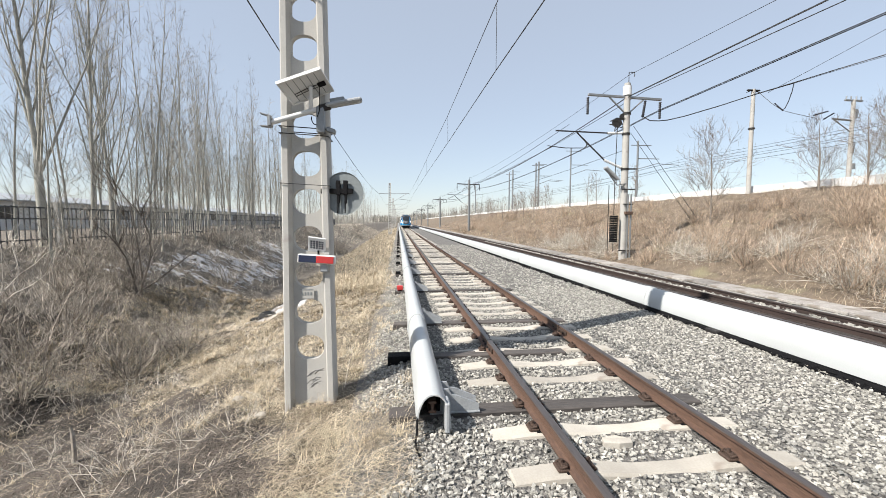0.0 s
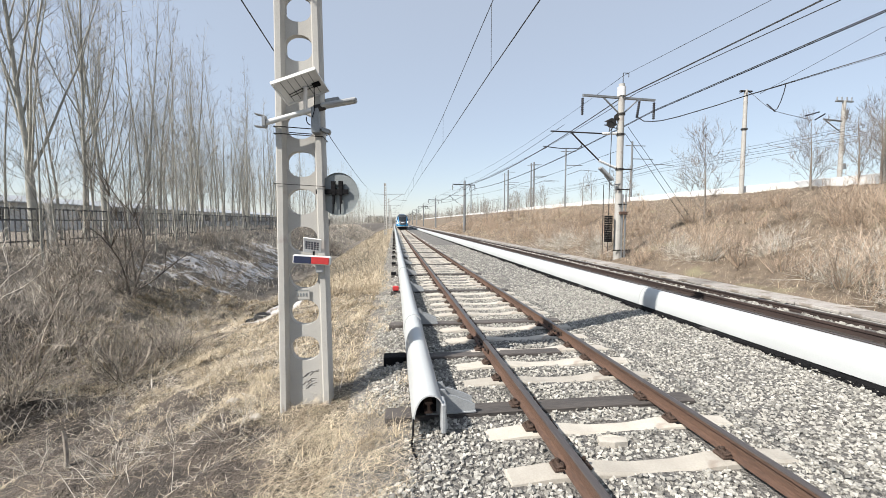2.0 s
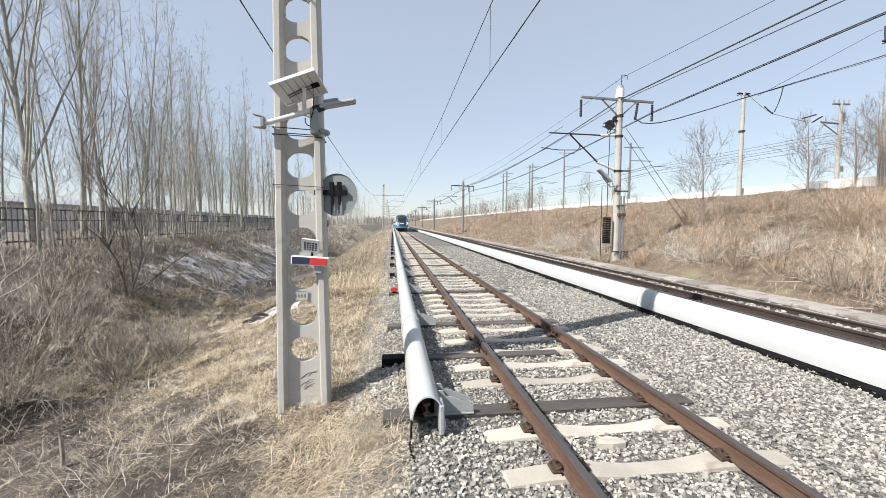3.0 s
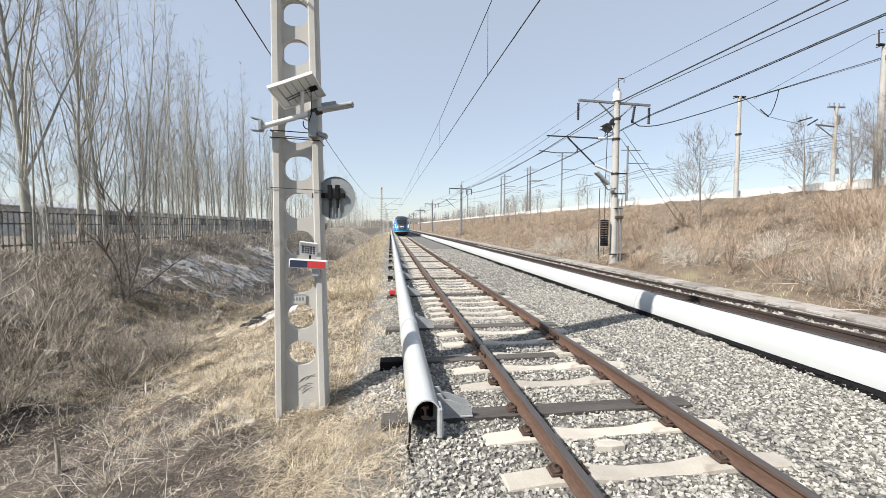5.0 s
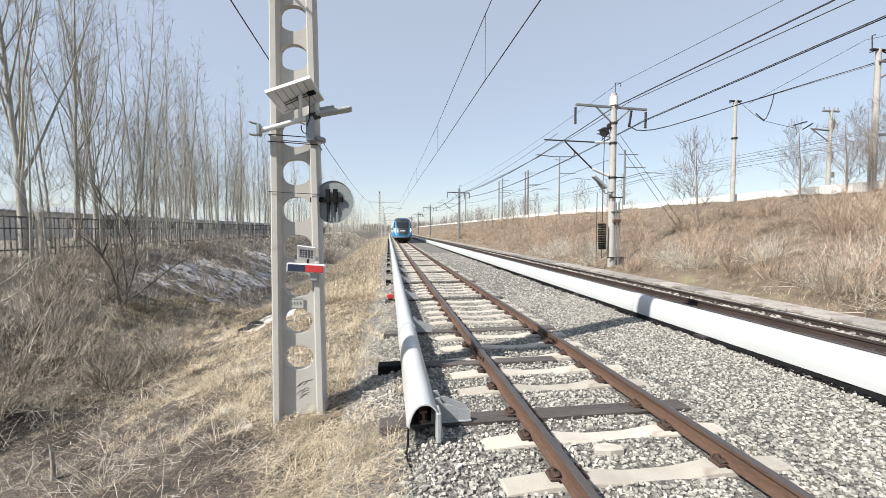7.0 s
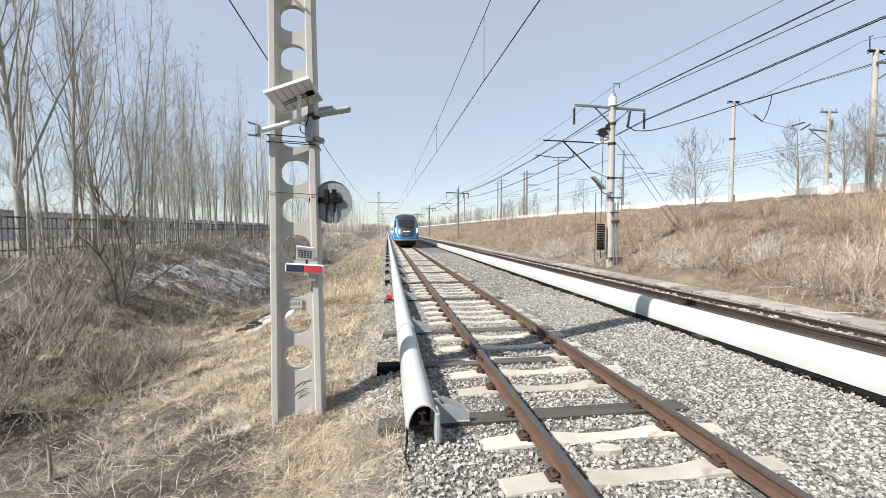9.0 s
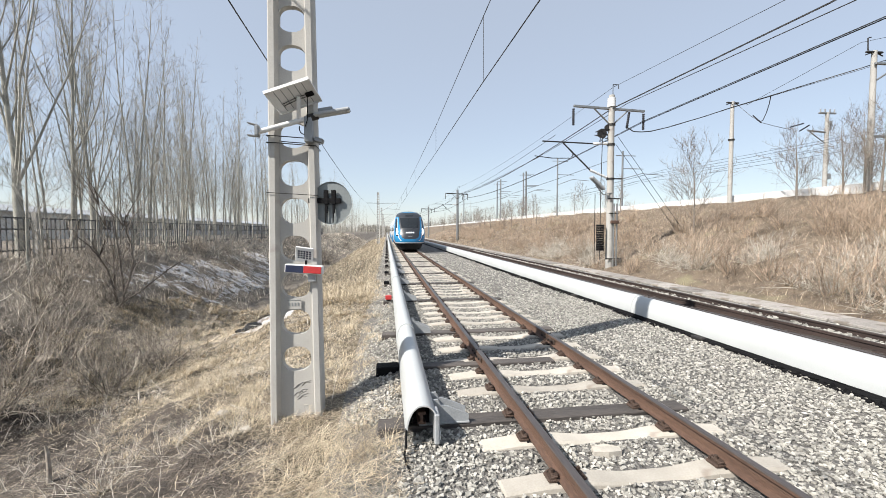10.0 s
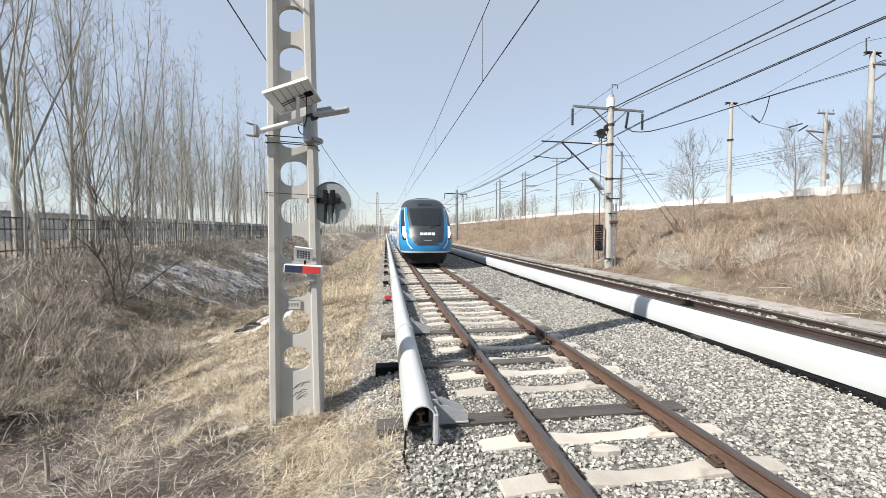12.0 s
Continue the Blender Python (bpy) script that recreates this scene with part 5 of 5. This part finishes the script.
# ---------------------------------------------------------------- grass, brush, snow, loose stones
def blades(rng, x, y, z, length, lean, heading, width, droop):
    """Ribbons of three joints; all arguments are arrays of one length."""
    n = len(x)
    hx, hy = np.cos(heading), np.sin(heading)
    px, py = -hy, hx
    f = np.array([0.0, 0.5, 1.0])
    vs = np.zeros((n, 3, 2, 3))
    for i, t in enumerate(f):
        out = length * (np.sin(lean) * t + droop * t * t * 0.5)
        up = length * (np.cos(lean) * t - droop * t * t * 0.55)
        w = width * (1 - 0.75 * t)
        for j, s in enumerate((-1, 1)):
            vs[:, i, j, 0] = x + hx * out + px * w * s
            vs[:, i, j, 1] = y + hy * out + py * w * s
            vs[:, i, j, 2] = z + np.maximum(up, 0.02 * t)
    base = np.arange(n)[:, None] * 6
    q = np.array([[0, 1, 3, 2], [2, 3, 5, 4]])
    return vs.reshape(-1, 3), (base[:, :, None] + q[None]).reshape(-1, 4)


def patchy(x, y, k=1.0, shift=0.0):
    return 0.5 + 0.5 * lumps(x * k + shift, y * k - 2 * shift)


M_dull = material("dull_grass", (0.74, 0.67, 0.56), (0.28, 0.235, 0.19), 0.8, 0.9, 0, 0, 9, per_piece=0.6)
M_thatch = material("grass_litter", (0.36, 0.30, 0.235), (0.07, 0.056, 0.044), 3.0, 0.9, 0, 0, 9, per_piece=0.85)


def build_grass():
    rng = np.random.default_rng(3)
    # tussocks of straw on the near bank, thinning out where the litter lies bare and dark
    def snow_hole(x, y):
        wob = 1.2 * (mottle(x * 1.6, y * 1.6, 23) - 0.5)
        return ((x + 4.1) / 0.95) ** 2 + ((y - 14.4) / 1.7) ** 2 < 1.0 + wob

    def shoulder(x, y):
        """Share of grass that grows on the edge of the ballast."""
        return np.interp(x - 0.45 * np.clip((5.0 - y) / 0.8, 0, 1) * (y > 3.0), [-0.85, -0.5, -0.1], [1, 0.5, 0.06])

    def footing(x, y):
        return np.maximum(ground_z(x, y), np.where(x > -0.75, np.interp(x, BX, BZ), -9))

    n = 4600
    cy = np.where(rng.random(n) < 0.05, rng.uniform(-5, 1.5, n), 1.2 + 17 * rng.random(n) ** 1.45)
    cx = 0.1 - 8.6 * rng.random(n)
    keep = (rng.random(n) < (1.04 - bare(cx, cy)) * shoulder(cx, cy)) & (rng.random(n) < np.clip(0.35 + 1.7 * (mottle(cx * 1.1, cy * 1.1, 30) - 0.3), 0.12, 1)) & (cx > -4.2 - 0.42 * cy) & ~snow_hole(cx, cy)
    cx, cy = cx[keep], cy[keep]
    per = 62
    big = np.repeat(rng.uniform(0.55, 1.35, len(cx)), per)
    away = rng.uniform(0, 2 * np.pi, len(big))
    far_out = np.abs(rng.normal(0, 0.1, len(big))) * big
    x, y = np.repeat(cx, per) + np.cos(away) * far_out, np.repeat(cy, per) + np.sin(away) * far_out
    lean = np.clip(0.25 + 5.0 * far_out / big + rng.normal(0, 0.3, len(x)), 0, 1.5)
    comb = np.repeat(5.6 + 2.0 * (mottle(cx * 0.5, cy * 0.5, 40) - 0.5) * 4, per)
    hd = np.where(rng.random(len(x)) < 0.45, comb + rng.normal(0, 0.7, len(x)), away + rng.normal(0, 0.8, len(x)))
    v, f = blades(rng, x, y, footing(x, y) - 0.01, rng.uniform(0.08, 0.27, len(x)) * big, lean, hd, rng.uniform(0.0007, 0.0016, len(x)) * (1 + np.clip(y, 0, 40) / 5), rng.uniform(0.15, 0.9, len(x)))
    tagged(new("dry_grass", fast_mesh("dry_grass", v, f, M_straw)), "tussocks of straw-coloured dry grass on the ditch bank", "grass", kind="stuff")
    for n, lo, hi, mat, say, w0 in ((100000, 0.05, 0.2, M_straw, "short matted straw between the tussocks", 0.0),
                                    (46000, 0.025, 0.1, M_thatch, "dark rotten leaf and grass litter in the hollow", 0.0009),
                                    (9000, 0.03, 0.14, M_dull, "pale broken stalks scattered over the dark litter", 0.0005)):
        y = 1.2 + 17 * rng.random(n) ** 1.6
        x = 0.1 - 9 * rng.random(n)
        b = bare(x, y)
        keep = rng.random(n) < (np.clip(1.08 - b, 0, 1) * shoulder(x, y) if mat is M_straw else np.where(x < -0.9, 0.25 + 0.75 * b, 0))
        keep &= ~snow_hole(x, y)
        x, y = x[keep], y[keep]
        n = len(x)
        v, f = blades(rng, x, y, footing(x, y) + rng.uniform(0, 0.03, n), rng.uniform(lo, hi, n), rng.uniform(0.9, 1.6, n), rng.uniform(0, 6.28, n), (w0 + rng.uniform(0.0007, 0.0016, n)) * (1 + y / 5), rng.uniform(0.1, 0.7, n))
        tagged(new("grass_litter", fast_mesh("grass_litter", v, f, mat)), say, "grass", kind="stuff")
    n = 9000
    x, y = rng.uniform(-1.2, 0.12, n), rng.uniform(2.4, 5.2, n)
    keep = rng.random(n) < shoulder(x, y) * np.clip(3.0 * (mottle(x * 3.0, y * 3.0, 71) - 0.3), 0.05, 1)
    x, y = x[keep], y[keep]
    n = len(x)
    v, f = blades(rng, x, y, footing(x, y) + rng.uniform(0, 0.05, n), rng.uniform(0.08, 0.3, n), rng.uniform(0.6, 1.5, n), 5.5 + rng.normal(0, 1.2, n), rng.uniform(0.0012, 0.0026, n), rng.uniform(0.2, 0.8, n))
    tagged(new("dry_grass", fast_mesh("dry_grass", v, f, M_straw)), "pale dry grass spilling over the edge of the ballast", "grass", kind="stuff")
    n = 900
    y = 2.2 + 12 * rng.random(n) ** 1.5
    x = -0.6 - 7.5 * rng.random(n)
    keep = rng.random(n) > 0.75 * bare(x, y)
    x, y = x[keep], y[keep]
    n = len(x)
    v, f = blades(rng, x, y, footing(x, y) + rng.uniform(0.02, 0.16, n), rng.uniform(0.35, 0.95, n), rng.uniform(1.1, 1.55, n), 5.9 + rng.normal(0, 1.0, n) + 3.1 * (rng.random(n) < 0.4), rng.uniform(0.001, 0.002, n) * (1 + y / 5), rng.uniform(0, 0.35, n))
    tagged(new("fallen_stems", fast_mesh("fallen_stems", v, f, M_pale_twig)), "long pale dead stems fallen over the grass", "grass", kind="stuff")
    n = 60000
    y = 14 + 130 * rng.random(n) ** 1.8
    x = rng.uniform(-5.2, -0.45, n)
    keep = ~snow_hole(x, y)
    x, y = x[keep], y[keep]
    n = len(x)
    v, f = blades(rng, x, y, ground_z(x, y) - 0.01, rng.uniform(0.2, 0.5, n), rng.uniform(0.2, 1.3, n), rng.uniform(0, 6.28, n), rng.uniform(0.002, 0.0045, n) * (1 + y / 30), rng.uniform(0.1, 0.5, n))
    tagged(new("dry_grass", fast_mesh("dry_grass", v, f, M_straw)), "pale dry grass along the track shoulder", "grass", kind="stuff")
    # darker, thinner growth on the far slope
    n = 50000
    y = 6 + 130 * rng.random(n) ** 2.0
    x = rng.uniform(-14, -6.2, n)
    keep = rng.random(n) < np.clip(patchy(x, y, 1.3, 4.0) * 1.6 - 0.25, 0.08, 1)
    x, y = x[keep], y[keep]
    n = len(x)
    v, f = blades(rng, x, y, ground_z(x, y), rng.uniform(0.15, 0.55, n), rng.uniform(0.2, 1.3, n), rng.uniform(0, 6.28, n), rng.uniform(0.0022, 0.0045, n) * (1 + y / 14), rng.uniform(0, 0.5, n))
    tagged(new("dark_grass", fast_mesh("dark_grass", v, f, M_dull)), "sparse dull brown grass on the ditch's far slope", "grass", kind="stuff")
    # upright stalks on the right-hand bank
    n = 60000
    y = 3 + 120 * rng.random(n) ** 1.9
    x = 10.6 + 15.5 * rng.random(n)
    keep = rng.random(n) < np.clip(0.35 + 1.1 * patchy(x, y, 0.7, 2.0), 0.2, 1) * np.where((y < 16) & (x < 18), 0.8, 1)
    x, y = x[keep], y[keep]
    n = len(x)
    tall = (0.3 + 0.75 * patchy(x, y, 0.6, 7.0)) * np.where(x < 12.2, 0.6, 1) * np.where(y < 16, 0.6, 1) * np.interp(x, [17, 21, 24], [0.75, 0.4, 0.2])
    v, f = blades(rng, x, y, ground_z(x, y) - 0.02, tall * rng.uniform(0.4, 1.05, n), rng.normal(0.35, 0.5, n), rng.uniform(0, 6.28, n), rng.uniform(0.0016, 0.0036, n) * (1 + y / 28), rng.uniform(0, 0.5, n))
    tagged(new("dry_brush", fast_mesh("dry_brush", v, f, M_brush)), "dense reddish brown dry stalks on the bank", "brush", kind="stuff")
    n = 60000
    y = 3 + 90 * rng.random(n) ** 1.9
    x = np.where(rng.random(n) < 0.45, 10.4 + 8 * rng.random(n), 17.5 + 9 * rng.random(n))
    v, f = blades(rng, x, y, ground_z(x, y) - 0.02, rng.uniform(0.12, 0.42, n), rng.uniform(0.5, 1.5, n), rng.uniform(0, 6.28, n), rng.uniform(0.002, 0.004, n) * (1 + y / 28), rng.uniform(0.1, 0.5, n))
    tagged(new("bank_grass", fast_mesh("bank_grass", v, f, M_straw)), "pale dry grass between the stalks on the bank", "grass", kind="stuff")


build_grass()


def snow(name, x0, x1, y0, y1, step, cut, sx, sy, seed, fleck):
    """Thin left-over snow where the patch pattern is high."""
    xs, ys = np.arange(x0, x1, step), np.arange(y0, y1, step)
    gx, gy = np.meshgrid(xs, ys)
    ex = np.minimum.reduce([(gx - x0) / (x1 - x0), (x1 - gx) / (x1 - x0), (gy - y0) / (y1 - y0), (y1 - gy) / (y1 - y0)]) * 4
    p = np.clip(ex, 0, 1) * (mottle(gx * sx, gy * sy, seed) + fleck * (mottle(gx * 2.6, gy * 6.5, seed + 3) - 0.5))
    top = ground_z(gx, gy) + 0.012 + 0.12 * np.clip(p - cut, -0.3, 0.35)
    v = np.stack([gx, gy, top], -1).reshape(-1, 3)
    on = p > cut - 0.05
    cell = on[:-1, :-1] & on[1:, :-1] & on[:-1, 1:] & on[1:, 1:]
    i, j = np.nonzero(cell)
    a = i * len(xs) + j
    f = np.stack([a, a + 1, a + 1 + len(xs), a + len(xs)], -1)
    me = fast_mesh(name, v, f, M_snow)
    bm = bmesh.new()
    bm.from_mesh(me)
    bmesh.ops.delete(bm, geom=[q for q in bm.verts if not q.link_faces], context="VERTS")
    bm.to_mesh(me)
    bm.free()
    me.shade_smooth()
    tagged(new(name, me), "thin dirty left-over snow on the ditch slope", "snow", kind="stuff")


snow("old_snow", -11.4, -6.2, 11.5, 40, 0.045, 0.52, 0.5, 1.3, 1, 1.1)
snow("old_snow", -5.2, -3.0, 12.5, 16.2, 0.04, 0.36, 0.9, 1.2, 2, 0.4)


def build_rocks():
    rng = np.random.default_rng(5)
    for x, y, s in ((-4.3, 13.6, 0.24), (-3.8, 14.5, 0.17), (-4.55, 13.3, 0.15), (-2.3, 5.9, 0.07), (-1.75, 5.2, 0.06)):
        bm = bmesh.new()
        bmesh.ops.create_icosphere(bm, subdivisions=2, radius=s)
        for v in bm.verts:
            v.co = Vector((v.co.x * 1.3, v.co.y, v.co.z * 0.7)) * float(rng.uniform(0.82, 1.12))
        me = bpy.data.meshes.new("rock")
        bm.to_mesh(me)
        bm.free()
        me.materials.append(M_under if s > 0.1 else M_conc)
        dark = s > 0.1
        o = tagged(new("rock", me), "dark wet lump of earth in the snow" if dark else "pale broken stone lying in the grass", "rock", "loose rocks")
        o.location = (x, y, float(ground_z(x, y)) + s * 0.35)


build_rocks()


def build_stones():
    """Ballast: loose stones laid over the bed, dense near the camera."""
    rng = np.random.default_rng(9)
    bv = np.array([(x, y, z) for x in (-1, 1) for y in (-1, 1) for z in (-1, 1)], float) * 0.72
    bf = np.array([(0, 1, 3), (0, 3, 2), (4, 6, 7), (4, 7, 5), (0, 4, 5), (0, 5, 1), (2, 3, 7), (2, 7, 6), (0, 2, 6), (0, 6, 4), (1, 5, 7), (1, 7, 3)])
    shapes = []
    for _ in range(24):
        s = bv + rng.uniform(-0.42, 0.42, (8, 3))
        s = s * rng.uniform([0.8, 0.6, 0.45], [1.35, 1.0, 0.8])
        shapes.append(s)
    shapes = np.array(shapes)

    def lay(n, xr, yr, power, size, name, label, only=None, mat=None, lift=0.0):
        x = rng.uniform(*xr, n)
        y = yr[0] + (yr[1] - yr[0]) * rng.random(n) ** power
        if only is not None:
            k = only(x, y)
            x, y = x[k], y[k]
        n = len(x)
        ob = shapes[rng.integers(0, len(shapes), n)] * rng.uniform(*size, n)[:, None, None]
        a = rng.uniform(0, 2 * np.pi, n)
        b = rng.normal(0, 0.8, n)
        ca, sa, cb, sb = np.cos(a), np.sin(a), np.cos(b), np.sin(b)
        px, py, pz = ob[..., 0], ob[..., 1], ob[..., 2]
        py, pz = py * cb[:, None] - pz * sb[:, None], py * sb[:, None] + pz * cb[:, None]
        qx, qy = px * ca[:, None] - py * sa[:, None], px * sa[:, None] + py * ca[:, None]
        z = ballast_z(x, y) + rng.uniform(-0.02, 0.022, n) + lift
        v = np.stack([qx + x[:, None], qy + y[:, None], pz + z[:, None]], -1).reshape(-1, 3)
        f = (np.arange(n)[:, None, None] * 8 + bf[None]).reshape(-1, 3)
        tagged(new(name, fast_mesh(name, v, f, mat or M_stone)), label, "ballast", kind="stuff")

    ys = []
    for j in range(-3, 16):
        y0 = 4.25 + 3.82 * j
        ys += [y0] + [y0 + 3.82 * k / 6 + (0, 0.13, 0.08, 0.05, 0.10, 0.13)[k] for k in range(1, 6)]
    ys = np.array(ys)

    def clear(x, y):
        """Not on top of a sleeper or rail foot, nor inside a hood."""
        d = np.abs(y[:, None] - ys[None]).min(1)
        on = (d < 0.115) & (x > 0.9) & (x < 3.48)
        rail = (np.abs(np.abs(x - TRACK1) - 0.7535) < 0.085)
        low = (d < 0.13) & (x > -0.1) & (x < 0.9) & (np.abs(((y - 4.25 + 1.91) % 3.82) - 1.91) < 0.14)
        return ~(on | rail | low)

    def edge(x, y):
        return clear(x, y) & (x > -0.38 + 0.3 * lumps(y * 1.7, y * 0.9 + 3) + 0.45 * np.clip((5.0 - y) / 0.8, 0, 1) * (y > 3.2))

    lay(72000, (-0.7, 6.0), (1.4, 12.0), 1.35, (0.010, 0.0245), "ballast_stones", "loose grey crushed ballast stones", edge)
    lay(6000, (-0.5, 6.0), (-6.0, 1.4), 0.8, (0.02, 0.042), "ballast_stones", "loose grey crushed ballast stones behind", clear)
    lay(14000, (-0.55, 6.0), (12.0, 36.0), 1.3, (0.016, 0.038), "ballast_stones", "loose grey crushed ballast stones farther off", clear)
    lay(6000, (8.22, 9.6), (2, 40.0), 1.2, (0.026, 0.055), "ballast_stones", "loose ballast stones of the second track", None, None, 0.0)
    lay(3000, (6.7, 8.3), (2, 40.0), 1.2, (0.026, 0.05), "stained_stones", "rust-stained ballast stones of the second track, darkened for shade", None, M_shade_bed, 0.06)
    # black colour puts in the shaded gap along the broad hood's lower edge
    lay(5200, (5.74, 6.07), (0.5, 40.0), 1.3, (0.018, 0.042), "shade_black_stones", "stones coloured black for the shade under the broad white hood", lambda x, y: x > 5.74 + 0.3 * mottle(y * 1.7, y * 0.3, 61), M_black, 0.02)
    flat = thing("flat_stone", "pale flat broken stone lying between the rails", "stone", (2.02, 3.45, 0.0))
    g = Geo().add([(-0.13, -0.03, 0.0), (0.0, -0.07, 0.01), (0.14, -0.05, 0), (0.16, 0.02, 0.0), (0.02, 0.06, 0.02), (-0.11, 0.05, 0.01)] + [(-0.13, -0.03, -0.05), (0.0, -0.07, -0.05), (0.14, -0.05, -0.05), (0.16, 0.02, -0.05), (0.02, 0.06, -0.05), (-0.11, 0.05, -0.05)],
                  [(0, 1, 2, 3, 4, 5)] + [(k, (k + 1) % 6, 6 + (k + 1) % 6, 6 + k) for k in range(6)] + [(11, 10, 9, 8, 7, 6)])
    part("slab", g, M_conc, flat)


build_stones()


# ---------------------------------------------------------------- fence and far side
def build_fence():
    FX = -12.9
    panel = thing("steel_fence", "dark steel picket fence behind the ditch", "fence", (FX, 16.9, 1.1), group="fence panels")
    part("post", Geo().box(0, 0, 0.75, 0.07, 0.07, 1.6, 0.008), M_fence, panel)
    for z in (0.25, 1.0, 1.4):
        part("rail", Geo().box(0, 1.7, z, 0.05, 3.24, 0.05), M_fence, panel)
    bar = Geo().box(0, 0, 0, 0.028, 0.028, 1.45).mesh("picket", M_fence)
    for k in range(14):
        part("picket", bar, None, panel).location = (0, 0.25 + 0.22 * k, 0.72)
    for j in list(range(-4, 0)) + list(range(1, 20)):
        y = 16.9 + 3.4 * j
        copy_thing(panel, pose(FX, y, float(np.interp(FX, CX, CZ)) - 0.02))
    panel.location.z = float(np.interp(FX, CX, CZ)) - 0.02
    cp = thing("fence_post", "pale square concrete post in the steel fence", "post", (FX + 0.14, 16.75, 1.0))
    part("shaft", Geo().box(0, 0, 0.8, 0.19, 0.19, 1.9, 0.015), M_mast, cp)
    b = thing("long_shed", "long low grey building far behind the trees", "building", (-46, 0, 1.0))
    part("wall", Geo().box(0, 95, 1.5, 8, 190, 3.4), M_wall, b)
    part("roof", Geo().along_y([(-4.6, 3.2), (4.6, 3.2), (4.6, 3.35), (0, 4.3), (-4.6, 3.35)], -1, 191), M_shed, b, "grey-blue metal roof")
    for k in range(30):
        part("window", Geo().box(4.02, 6 + 6.1 * k, 1.9, 0.06, 2.4, 1.2), M_glass, b)


M_shed = material("metal_roof", (0.50, 0.52, 0.54), (0.40, 0.42, 0.44), 0.8, 0.6, 0.2, 0, 20)
build_fence()


def build_far_woods():
    """Low hazy woods that close the horizon."""
    rng = np.random.default_rng(77)
    n = 18000
    side_l = rng.random(n) < 0.5
    x = np.where(side_l, rng.uniform(-260, -25, n), rng.uniform(28, 300, n))
    y = rng.uniform(120, 520, n)
    mid = rng.random(n) < 0.35
    x = np.where(mid, rng.uniform(-40, 60, n), x)
    y = np.where(mid, rng.uniform(560, 760, n), y)
    h = rng.uniform(3, 9, n) * np.where(mid, 1.3, 1)
    v, f = blades(rng, x, y, ground_z(x, y), h, rng.normal(0.05, 0.14, n), rng.uniform(0, 6.28, n), rng.uniform(0.05, 0.16, n) * (y / 250), rng.uniform(0, 0.1, n))
    tagged(new("far_woods", fast_mesh("far_woods", v, f, M_twig)), "hazy bare woods along the horizon", "woods", kind="stuff")


build_far_woods()


# ---------------------------------------------------------------- movement
def motions():
    rows = [(t, pose(TRACK1, 115.8 - 7.3 * t - 0.05 * t * t, 0.165)) for t in (0, 1, 2, 3, 4, 5, 6, 7, 8, 9, 10, 11, 12)]
    walk(train, rows)


motions()
